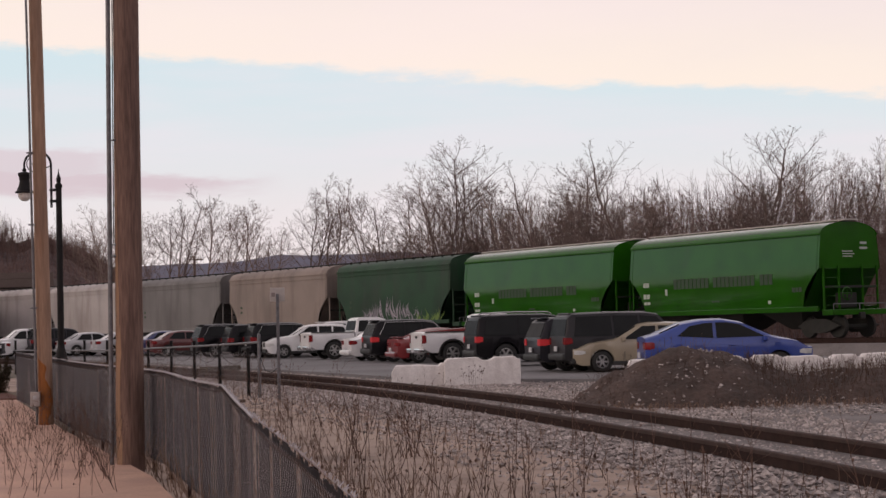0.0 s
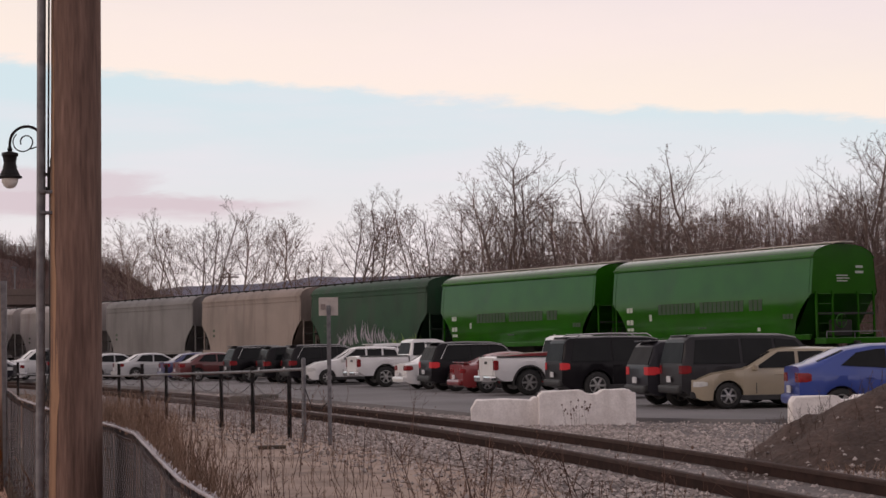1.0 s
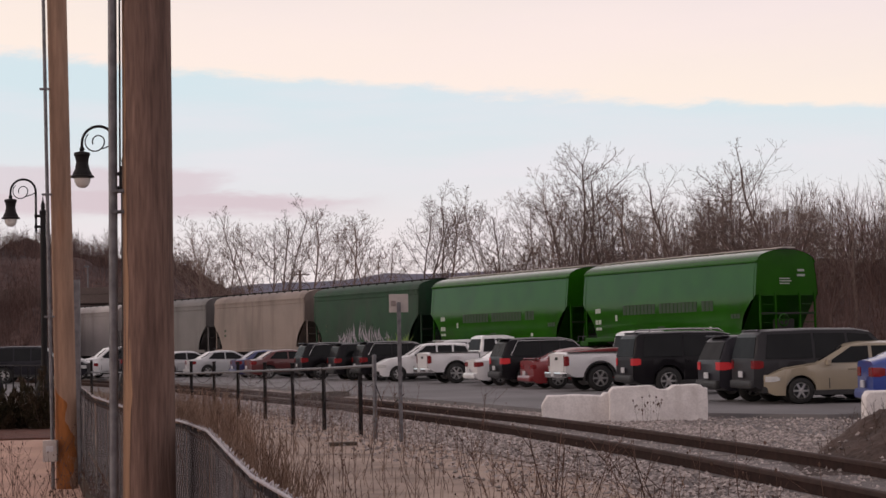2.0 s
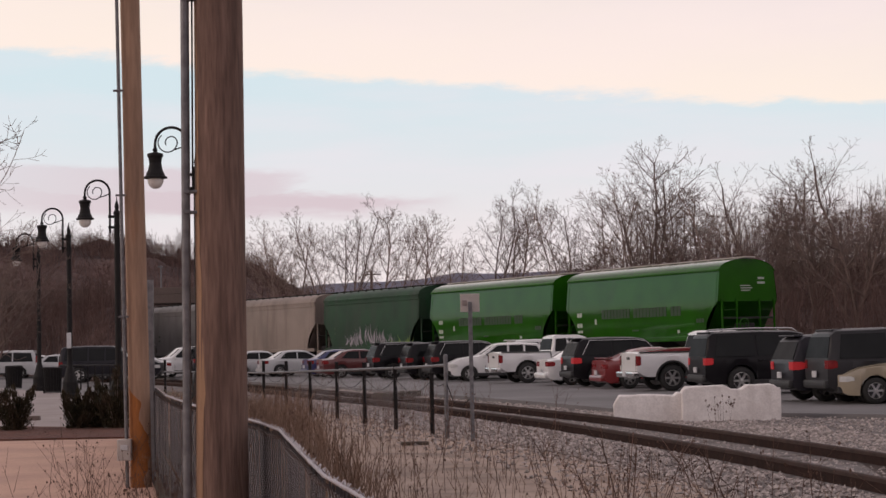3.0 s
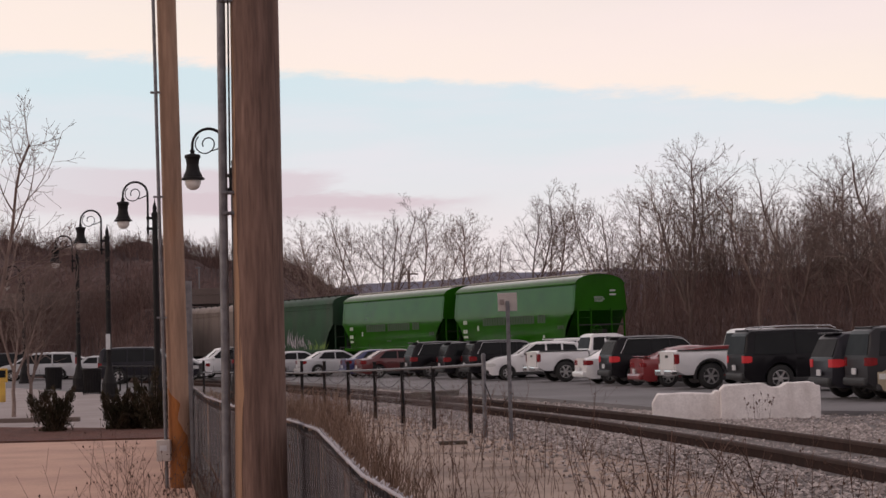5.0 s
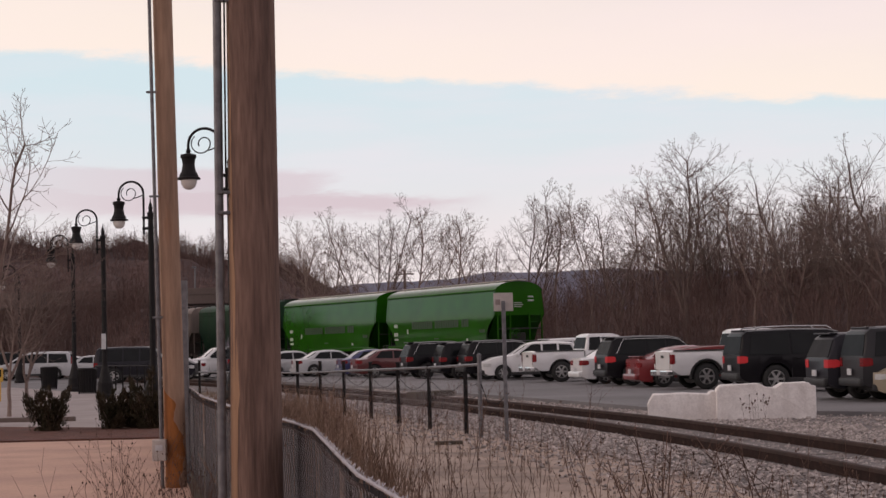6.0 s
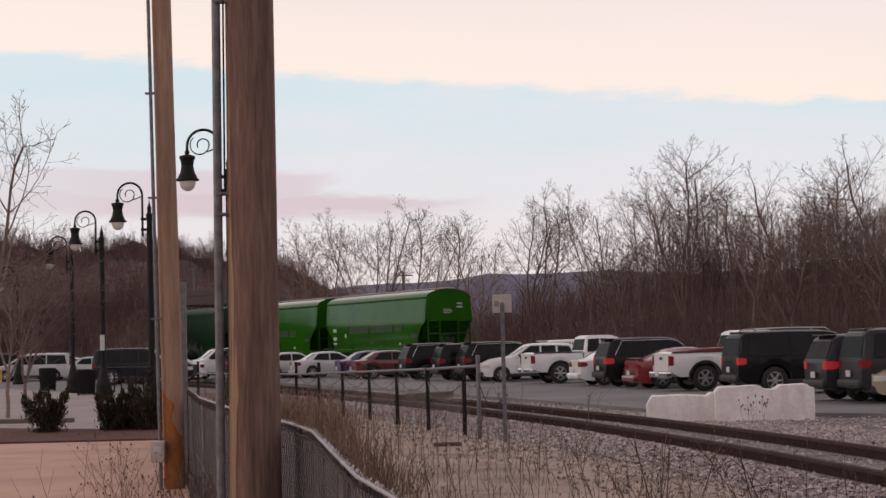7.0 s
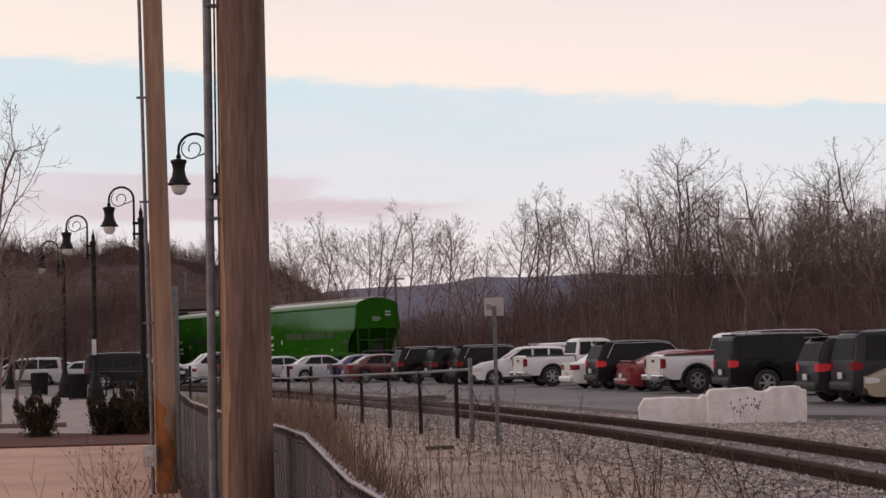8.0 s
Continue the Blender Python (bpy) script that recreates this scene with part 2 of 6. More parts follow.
M = dict(
    dirt=surface("dirt", (0.40, 0.30, 0.24), (0.28, 0.205, 0.167), scale=0.8, rough=0.95, bump=0.6, fine=9, stains=(0.6, (0.17, 0.13, 0.105), (0.8, 0.8, 1), 0.52)),
    field=surface("field", (0.13, 0.10, 0.07), (0.09, 0.072, 0.052), scale=0.08, rough=1.0, bump=0.5, fine=3),
    gravel_bed=surface("gravel_bed", (0.20, 0.176, 0.17), (0.135, 0.118, 0.113), scale=1.2, rough=0.95, bump=0.8, fine=26, spread=0.2, depth=0.03),
    stone=surface("ballast_stone", (0.43, 0.375, 0.355), (0.245, 0.21, 0.197), scale=4, rough=0.9, bump=0.2, fine=40, each="island"),
    asphalt=surface("asphalt", (0.185, 0.175, 0.178), (0.135, 0.128, 0.13), scale=0.22, rough=0.85, bump=0.3, fine=40, stains=(0.5, (0.10, 0.094, 0.094), (0.5, 0.12, 1), 0.55)),
    path=surface("path_paving", (0.58, 0.36, 0.27), (0.47, 0.29, 0.22), scale=0.7, rough=0.9, bump=0.3, fine=20, stains=(0.35, (0.25, 0.185, 0.145), (1.2, 1.2, 1), 0.57)),
    plaza=surface("plaza_concrete", (0.36, 0.305, 0.29), (0.28, 0.24, 0.23), scale=0.6, rough=0.9, bump=0.2, fine=25),
    mulch=surface("mulch", (0.13, 0.05, 0.035), (0.085, 0.036, 0.026), scale=3, rough=1.0, bump=0.8, fine=30, spread=0.2, depth=0.03),
    pole_wood=surface("pole_wood", (0.195, 0.125, 0.102), (0.130, 0.083, 0.069), scale=11, rough=0.92, bump=1.0, fine=48, stretch=(1, 1, 0.09), spread=0.24, stains=(0.85, (0.055, 0.034, 0.028), (24, 24, 0.9), 0.60), depth=0.014, shine=0.25),
    pole_pale=surface("pale_wood", (0.34, 0.205, 0.125), (0.25, 0.15, 0.095), scale=6, rough=0.85, bump=0.7, fine=30, stretch=(1, 1, 0.1), spread=0.12, stains=(0.6, (0.15, 0.09, 0.06), (14, 14, 5), 0.6), depth=0.01),
    pole_rust=surface("rust_stain", (0.32, 0.115, 0.03), (0.20, 0.075, 0.028), scale=5, rough=0.9, bump=0.6, fine=26, stretch=(1, 1, 0.25), spread=0.16, stains=(0.7, (0.09, 0.04, 0.024), (9, 9, 3), 0.55), depth=0.01),
    pole_wood_orange=surface("pole_wood_orange", (0.33, 0.21, 0.145), (0.245, 0.152, 0.107), scale=5, rough=0.9, bump=0.8, fine=26, stretch=(1, 1, 0.12), spread=0.14, stains=(0.6, (0.30, 0.13, 0.055), (5, 5, 0.7), 0.60), depth=0.014),
    galvanised=surface("galvanised_steel", (0.18, 0.178, 0.19), (0.115, 0.113, 0.122), scale=12, rough=0.55, metal=0.4, bump=0.05),
    fence_wire=surface("fence_wire", (0.40, 0.38, 0.41), (0.33, 0.315, 0.34), scale=40, rough=0.6, metal=0.1, bump=0.0),
    slat=surface("privacy_slat", (0.030, 0.027, 0.032), (0.020, 0.018, 0.022), scale=3, rough=0.85, bump=0.0, spread=0.12, shine=0.12),
    black_steel=surface("black_steel", (0.011, 0.010, 0.011), (0.017, 0.015, 0.015), scale=8, rough=0.6, bump=0.05, shine=0.18),
    lamp_glass=surface("lamp_glass", (0.75, 0.72, 0.68), (0.68, 0.65, 0.62), scale=5, rough=0.25, bump=0.0, coat=0.5),
    sign_grey=surface("sign_plate", (0.50, 0.45, 0.42), (0.42, 0.38, 0.36), scale=4, rough=0.55, metal=0.2, bump=0.05),
    sign_dull=surface("sign_letters", (0.27, 0.22, 0.21), (0.23, 0.19, 0.18), scale=6, rough=0.7, bump=0.0),
    concrete=surface("block_concrete", (0.79, 0.75, 0.735), (0.66, 0.615, 0.60), scale=2.4, rough=0.92, bump=0.5, fine=26, stains=(0.45, (0.42, 0.37, 0.345), (3.2, 3.2, 0.7), 0.57)),
    heap=surface("heap_soil", (0.085, 0.058, 0.049), (0.052, 0.037, 0.032), scale=1.3, rough=1.0, bump=1.0, fine=12, spread=0.25, depth=0.05),
    rail=surface("rail_steel", (0.040, 0.022, 0.018), (0.024, 0.014, 0.012), scale=6, rough=0.9, metal=0.0, shine=0.15, bump=0.2),
    railhead=surface("rail_head", (0.058, 0.034, 0.028), (0.038, 0.023, 0.019), scale=3, rough=0.75, metal=0.0, shine=0.25, bump=0.1),
    tie=surface("sleeper_wood", (0.085, 0.065, 0.05), (0.055, 0.043, 0.035), scale=4, rough=0.95, bump=0.6, fine=20, each="object"),
    bark=surface("bark", (0.185, 0.135, 0.118), (0.125, 0.090, 0.080), scale=3, rough=0.95, bump=0.5, fine=20),
    bark_pale=surface("bark_pale", (0.25, 0.182, 0.156), (0.18, 0.130, 0.112), scale=3, rough=0.95, bump=0.4, fine=20),
    brush=surface("brush_twigs", (0.195, 0.122, 0.106), (0.112, 0.071, 0.064), scale=0.25, rough=1.0, bump=0.0, each="island"),
    straw=surface("dead_grass", (0.29, 0.195, 0.14), (0.16, 0.105, 0.077), scale=0.6, rough=0.95, bump=0.0, each="island"),
    weed=surface("weed_stalk", (0.165, 0.098, 0.074), (0.095, 0.058, 0.046), scale=0.9, rough=0.95, bump=0.0, each="island"),
    hill=surface("hill_woods", (0.098, 0.058, 0.052), (0.058, 0.036, 0.035), scale=0.06, rough=1.0, bump=0.9, fine=0.7, spread=0.25, depth=0.8),
    # the blue of distance haze is mixed into the ridge colour
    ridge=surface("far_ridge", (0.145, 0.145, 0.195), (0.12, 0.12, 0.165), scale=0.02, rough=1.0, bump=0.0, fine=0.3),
    evergreen=surface("shrub_leaf", (0.030, 0.026, 0.014), (0.052, 0.034, 0.020), scale=3, rough=0.85, bump=0.0, each="island", shine=0.2),
    bridge=surface("bridge_concrete", (0.14, 0.105, 0.092), (0.105, 0.078, 0.07), scale=0.4, rough=0.9, bump=0.2, fine=6),
    tyre=surface("tyre_rubber", (0.012, 0.012, 0.012), (0.02, 0.019, 0.018), scale=10, rough=0.8, bump=0.1),
    alloy=surface("alloy_wheel", (0.55, 0.54, 0.53), (0.45, 0.44, 0.43), scale=10, rough=0.3, metal=0.8, bump=0.0),
    trim=surface("black_plastic", (0.018, 0.018, 0.019), (0.025, 0.024, 0.024), scale=8, rough=0.6, bump=0.0),
    chrome=surface("chrome_trim", (0.75, 0.74, 0.73), (0.7, 0.69, 0.68), scale=8, rough=0.15, metal=0.95, bump=0.0),
    car_glass=surface("car_glass", (0.009, 0.010, 0.011), (0.012, 0.013, 0.014), scale=2, rough=0.06, bump=0.0, spread=0.0, shine=0.14),
    tinted_glass=surface("tinted_glass", (0.015, 0.016, 0.018), (0.022, 0.023, 0.025), scale=2, rough=0.25, bump=0.0, spread=0.05, shine=0.01),
    tail_red=surface("tail_lamp", (0.22, 0.008, 0.010), (0.15, 0.006, 0.008), scale=8, rough=0.25, bump=0.0),
    tail_lit=glowing("tail_lamp_lit", (0.42, 0.012, 0.016), 0.16),
    tall_straw=surface("tall_grass", (0.33, 0.225, 0.165), (0.17, 0.108, 0.080), scale=0.6, rough=0.95, bump=0.0, each="island"),
    heap_straw=surface("heap_grass", (0.135, 0.085, 0.064), (0.085, 0.055, 0.045), scale=0.6, rough=0.95, bump=0.0, each="island"),
    head_lamp=surface("head_lamp", (0.62, 0.62, 0.60), (0.5, 0.5, 0.5), scale=8, rough=0.15, bump=0.0, coat=0.6),
    yellow_paint=surface("yellow_paint", (0.62, 0.38, 0.06), (0.5, 0.30, 0.05), scale=3, rough=0.5, bump=0.05, stains=(0.4, (0.30, 0.18, 0.06), (3, 3, 2), 0.56)),
    plate=surface("plate_white", (0.55, 0.55, 0.56), (0.48, 0.48, 0.5), scale=10, rough=0.5, bump=0.0),
    letters=surface("letter_paint_dark", (0.012, 0.035, 0.010), (0.016, 0.045, 0.013), scale=3, rough=0.5, bump=0.0),
    data=surface("data_paint_white", (0.42, 0.47, 0.40), (0.32, 0.37, 0.31), scale=8, rough=0.6, bump=0.0),
    spray_dark=surface("spray_paint_dark", (0.10, 0.095, 0.115), (0.06, 0.075, 0.07), scale=2.5, rough=0.6, bump=0.0),
    spray=surface("spray_paint", (0.36, 0.32, 0.36), (0.17, 0.165, 0.185), scale=2.5, rough=0.6, bump=0.0),
    spray_lime=surface("spray_paint_lime", (0.13, 0.22, 0.035), (0.09, 0.15, 0.03), scale=2.5, rough=0.6, bump=0.0),
    under=surface("underframe_black", (0.012, 0.013, 0.011), (0.02, 0.018, 0.015), scale=3, rough=0.8, bump=0.2),
    hopper_green=surface("hopper_green", (0.015, 0.096, 0.004), (0.012, 0.076, 0.0035), scale=0.7, rough=0.12, bump=0.10, coat=0.05, spread=0.03, fine=1.6, stains=(0.45, (0.022, 0.058, 0.012), (0.8, 1, 0.5), 0.55), shine=0.32, depth=0.05),
    hopper_dark=surface("hopper_dark_green", (0.014, 0.056, 0.024), (0.011, 0.036, 0.018), scale=0.8, rough=0.55, bump=0.05, stains=(0.5, (0.034, 0.044, 0.032), (1.2, 1, 0.25), 0.5), shine=0.3),
    hopper_tan=surface("hopper_tan", (0.27, 0.215, 0.185), (0.21, 0.17, 0.147), scale=0.5, rough=0.65, bump=0.05, stains=(0.6, (0.14, 0.105, 0.09), (1.6, 1, 0.18), 0.5)),
    hopper_grey=surface("hopper_grey", (0.18, 0.17, 0.165), (0.14, 0.132, 0.128), scale=0.5, rough=0.65, bump=0.05, stains=(0.6, (0.09, 0.08, 0.077), (1.6, 1, 0.18), 0.5)),
    hopper_white=surface("hopper_pale", (0.44, 0.40, 0.385), (0.35, 0.32, 0.305), scale=0.5, rough=0.6, bump=0.05, stains=(0.5, (0.21, 0.17, 0.15), (1.6, 1, 0.18), 0.5)),
)
PAINT = {n: car_paint("paint_" + n, c) for n, c in dict(white=(0.72, 0.71, 0.71), black=(0.009, 0.008, 0.010), charcoal=(0.022, 0.021, 0.027), graphite=(0.032, 0.031, 0.034), red=(0.20, 0.014, 0.016), maroon=(0.105, 0.018, 0.018), silver=(0.48, 0.48, 0.49), gold=(0.34, 0.285, 0.205), blue=(0.022, 0.052, 0.27), navy=(0.03, 0.035, 0.12), beige=(0.48, 0.40, 0.33)).items()}


# ------------------------------------------------ shaping helpers
def part(name, bm, material, parent=None, label="", smooth=False):
    me = bpy.data.meshes.new(name)
    if smooth:
        for f in bm.faces:
            f.smooth = True
    bm.to_mesh(me)
    bm.free()
    if smooth:
        me.set_sharp_from_angle(angle=radians(38))
    me.materials.append(material)
    ob = new(name, me)
    ob.parent = parent
    return tagged(ob, label) if label else ob


def linked(name, me, parent, m=None):
    ob = new(name, me)
    ob.parent = parent
    if m is not None:
        ob.matrix_basis = m
    return ob


def stuff_mesh(name, verts, faces, material):
    me = bpy.data.meshes.new(name)
    me.from_pydata(verts, [], faces)
    me.materials.append(material)
    return me


def thing(name, label, category, m=None, group="", kind=""):
    ob = tagged(new(name), label, category, group, kind)
    if m is not None:
        ob.matrix_basis = m
    return ob


def box(bm, cx, cy, cz, sx, sy, sz, bevel=0.0, turn=None):
    m = Matrix.Translation((cx, cy, cz)) @ (turn or Matrix()) @ Matrix.Diagonal((sx, sy, sz, 1))
    got = bmesh.ops.create_cube(bm, size=1, matrix=m)
    if bevel:
        edges = {e for v in got["verts"] for e in v.link_edges}
        bmesh.ops.bevel(bm, geom=list(edges), offset=bevel, segments=2, profile=0.6, affect="EDGES")
    return bm


def tube(bm, pts, radii, n=8, cap=True):
    """A round bar through points, with one radius or one for each."""
    pts = [Vector(p) for p in pts]
    radii = radii if isinstance(radii, (list, tuple)) else [radii] * len(pts)
    rings, side = [], None
    for i, p in enumerate(pts):
        d = (pts[min(i + 1, len(pts) - 1)] - pts[max(i - 1, 0)]).normalized()
        if side is None:
            side = d.orthogonal().normalized()
        side = (side - d * side.dot(d)).normalized()
        up = d.cross(side)
        rings.append([bm.verts.new(p + (side * math.cos(a) + up * math.sin(a)) * radii[i]) for a in (2 * math.pi * k / n for k in range(n))])
    for a, b in zip(rings, rings[1:]):
        for k in range(n):
            bm.faces.new((a[k], a[(k + 1) % n], b[(k + 1) % n], b[k]))
    if cap:
        bm.faces.new(rings[0][::-1])
        bm.faces.new(rings[-1])
    return bm


def lathe(bm, profile, n=16, m=None, cap=True):
    """A turned shape round z from (radius, height) pairs."""
    m = m or Matrix()
    rings = [[bm.verts.new(m @ Vector((r * math.cos(2 * math.pi * k / n), r * math.sin(2 * math.pi * k / n), z))) for k in range(n)] for r, z in profile]
    for a, b in zip(rings, rings[1:]):
        for k in range(n):
            bm.faces.new((a[k], a[(k + 1) % n], b[(k + 1) % n], b[k]))
    if cap:
        bm.faces.new(rings[0][::-1])
        bm.faces.new(rings[-1])
    return bm


def prism(bm, outline, y0, y1):
    """An outline of (x, z) pairs made solid between two values of y."""
    a = [bm.verts.new((x, y0, z)) for x, z in outline]
    b = [bm.verts.new((x, y1, z)) for x, z in outline]
    bm.faces.new(a)
    bm.faces.new(b[::-1])
    for i in range(len(a)):
        j = (i + 1) % len(a)
        bm.faces.new((a[j], a[i], b[i], b[j]))
    bmesh.ops.recalc_face_normals(bm, faces=bm.faces)
    return bm


def spline(points, step):
    """Evenly spaced points with their headings along a smooth line through points of (x, y)."""
    p = [Vector(q) for q in points]
    p = [2 * p[0] - p[1], *p, 2 * p[-1] - p[-2]]
    fine = []
    for a, b, c, d in zip(p, p[1:], p[2:], p[3:]):
        for k in range(40):
            t = k / 40
            fine.append(0.5 * (2 * b + (c - a) * t + (2 * a - 5 * b + 4 * c - d) * t * t + (3 * b - a - 3 * c + d) * t ** 3))
    out, gone, want = [], 0.0, 0.0
    for a, b in zip(fine, fine[1:]):
        l = (b - a).length
        while gone + l >= want:
            out.append((a + (b - a) * ((want - gone) / l), (b - a).normalized()))
            want += step
        gone += l
    return out


# ------------------------------------------------ ground and setting
def sheet_of(name, outline, z, thick, material, label, category):
    """A slab with the given outline of (x, y), its top at z."""
    bm = bmesh.new()
    top = bm.faces.new([bm.verts.new((x, y, z)) for x, y in outline])
    low = bmesh.ops.extrude_face_region(bm, geom=[top])
    bmesh.ops.translate(bm, vec=(0, 0, -thick), verts=[v for v in low["geom"] if isinstance(v, bmesh.types.BMVert)])
    bmesh.ops.recalc_face_normals(bm, faces=bm.faces)
    bmesh.ops.triangulate(bm, faces=bm.faces)
    return tagged(part(name, bm, material), label, category, kind="structure")


TRACK = [(8.3, -24), (8.0, -6), (7.35, 8), (6.65, 16), (5.3, 27.3), (3.5, 38), (1.95, 44.8), (0.2, 52.0), (-2.5, 61.5), (-5.4, 72), (-9.9, 86), (-16, 102), (-26, 124), (-42, 152)]
LINE = spline(TRACK, 0.55)
RAIL_TOP = 0.05


def beside(offset, lo, hi, every=6):
    """Points beside the track, offset to its right, with y from lo to hi."""
    return [(p.x + d.y * offset, p.y - d.x * offset) for p, d in LINE[::every] if lo <= p.y <= hi]


def verge(y):
    """How far the ballast spreads to the fence side of the track."""
    return -2.4 - 0.5 * min(1.0, max(0.0, (y - 24) / 14))


def build_ground():
    bm = bmesh.new()
    n, far = 64, 3000.0
    xs = [math.copysign(abs(k) ** 3, k) * far for k in np.linspace(-1, 1, n)]
    grid = [[bm.verts.new((x, y + 60, -0.16)) for x in xs] for y in xs]
    for a, b in zip(grid, grid[1:]):
        for k in range(n - 1):
            bm.faces.new((a[k], a[k + 1], b[k + 1], b[k]))
    tagged(part("ground", bm, M["field"]), "brown winter ground with dead grass", "ground", kind="structure")
    strip = [(1.6, -26)] + [(-4.0 + 4.0 * (1 - y / 30) * 0.95 + 0.2, y) for y in (-10, 0, 10, 20, 30)] + [(-6.6, 45), (-12, 62)] + beside(-1.2, -24, 62)[::-1]
    sheet_of("dirt_strip", strip, -0.145, 0.2, M["dirt"], "bare sandy dirt between fence and railway track", "ground")
    gravel = [(p.x + d.y * verge(p.y), p.y - d.x * verge(p.y)) for p, d in LINE[::6] if -20 <= p.y <= 140] + beside(4.2, -20, 140)[::-1]
    sheet_of("gravel_bed", gravel, -0.135, 0.3, M["gravel_bed"], "grey crushed stone bed under the track", "gravel")
    apron = beside(1.5, 2, 50) + [(4.9, 46.5), (10, 43), (22, 40), (30, 38), (34, 0), (12, 0)]
    sheet_of("gravel_apron", apron, -0.10, 0.3, M["gravel_bed"], "loose grey gravel at the edge of the car park", "gravel")
    lot = beside(2.75, 44, 150) + [(-40, 168), (-24, 160), (12, 112), (21, 92), (27, 76), (34, 60), (40, 36), (24, 36.2), (10, 38.5), (6.5, 42)]
    sheet_of("car_park", lot, 0.0, 0.3, M["asphalt"], "grey worn asphalt of a car park", "pavement")
    path = [(-14, -26), (1.2, -26), (0.3, 0), (-1.0, 10.5), (-3.0, 21), (-5.5, 35.4), (-9, 35.4), (-16, 35.0)]
    sheet_of("path", path, 0.0, 0.25, M["path"], "pale sandy brick footpath", "path")
    sheet_of("mulch_bed", [(-17, 35.1), (-9, 35.5), (-5.4, 35.5), (-6.2, 39.6), (-10.6, 42.5), (-18, 42.5)], 0.03, 0.3, M["mulch"], "reddish brown mulch bed", "flower bed")
    sheet_of("plaza", [(-18.5, 42.6), (-10.6, 42.6), (-6.3, 39.8), (-12.5, 70), (-22, 92), (-34, 98), (-40, 60)], 0.0, 0.25, M["plaza"], "pale concrete plaza with lamps", "pavement")
    kerb = thing("plaza_kerb", "dark low kerb at the edge of the plaza", "kerb", kind="structure")
    for a, b in (((-18.4, 46.5), (-12.6, 46.0)), ((-12.6, 46.0), (-9.4, 45.6))):
        bm = bmesh.new()
        mid, d = (Vector(a) + Vector(b)) / 2, Vector(b) - Vector(a)
        box(bm, 0, 0, 0, d.length - 0.02, 0.16, 0.22, 0.02, None)
        part("kerb_stone", bm, M["bridge"], kerb).matrix_basis = pose(mid.x, mid.y, 0.0, 0, 0, math.degrees(math.atan2(d.y, d.x)))
    sheet_of("far_lot", [(-22.2, 92.2), (-12.6, 70), (-14, 84), (-20, 108), (-34, 150), (-70, 150), (-60, 110), (-34, 98.2)], -0.01, 0.25, M["asphalt"], "asphalt of the far part of the car park", "pavement")


def sweep(bm, rows, section):
    """A section of (across, up) pairs carried along rows of (point, heading)."""
    rings = [[bm.verts.new((p.x + d.y * a, p.y - d.x * a, z)) for a, z in section] for p, d in rows]
    k = len(section)
    for a, b in zip(rings, rings[1:]):
        for i in range(k):
            bm.faces.new((a[i], a[(i + 1) % k], b[(i + 1) % k], b[i]))
    bm.faces.new(rings[0])
    bm.faces.new(rings[-1][::-1])
    bmesh.ops.recalc_face_normals(bm, faces=bm.faces)
    return bm


def build_track():
    track = thing("railway_track", "rusty railway track on wooden sleepers in gravel", "railway track", kind="structure")
    web = [(-0.08, -0.18), (0.08, -0.18), (0.08, -0.16), (0.022, -0.135), (0.022, -0.01), (-0.022, -0.01), (-0.022, -0.135), (-0.08, -0.16)]
    head = [(-0.038, -0.01), (0.038, -0.01), (0.038, 0.035), (0.027, RAIL_TOP), (-0.027, RAIL_TOP), (-0.038, 0.035)]
    for side in (-0.82, 0.82):
        rail = part("rail", sweep(bmesh.new(), LINE[::2], [(a + side, z) for a, z in web]), M["rail"], track)
        part("rail_head", sweep(bmesh.new(), LINE[::2], [(a + side, z + 0.001) for a, z in head]), M["railhead"], rail, "worn brown rail head")
    me = None
    for i, (p, d) in enumerate(LINE):
        if not 2 < p.y < 110:
            continue
        if me is None:
            first = part("sleeper", box(bmesh.new(), 0, 0, 0, 2.7, 0.23, 0.16, 0.015), M["tie"], track)
            me = first.data
            ob = first
        else:
            ob = linked("sleeper", me, track)
        ob.matrix_basis = pose(p.x, p.y, -0.225 + random.uniform(-0.012, 0.012), 0, 0, math.degrees(math.atan2(d.y, d.x)) - 90 + random.uniform(-1.5, 1.5))


def stones(name, places, sizes, material, label):
    """Loose broken stones as one mesh: eight-sided lumps of uneven shape."""
    rng = np.random.default_rng(5)
    n = len(places)
    base = np.array([(1, 0, 0), (-1, 0, 0), (0, 1, 0), (0, -1, 0), (0, 0, 1), (0, 0, -1)], float)
    tri = np.array([(0, 2, 4), (2, 1, 4), (1, 3, 4), (3, 0, 4), (2, 0, 5), (1, 2, 5), (3, 1, 5), (0, 3, 5)])
    v = base[None] * rng.uniform(0.55, 1.25, (n, 6, 1)) + rng.normal(0, 0.18, (n, 6, 3))
    a = rng.uniform(0, 6.3, n)
    c, s = np.cos(a)[:, None], np.sin(a)[:, None]
    x, y = v[..., 0] * c - v[..., 1] * s, v[..., 0] * s + v[..., 1] * c
    v = np.stack([x, y, v[..., 2] * 0.7], -1) * sizes[:, None, None] + places[:, None]
    f = (tri[None] + 6 * np.arange(n)[:, None, None]).reshape(-1, 3)
    ob = new(name, stuff_mesh(name, v.reshape(-1, 3).tolist(), f.tolist(), material))
    return tagged(ob, label, "gravel", kind="stuff")


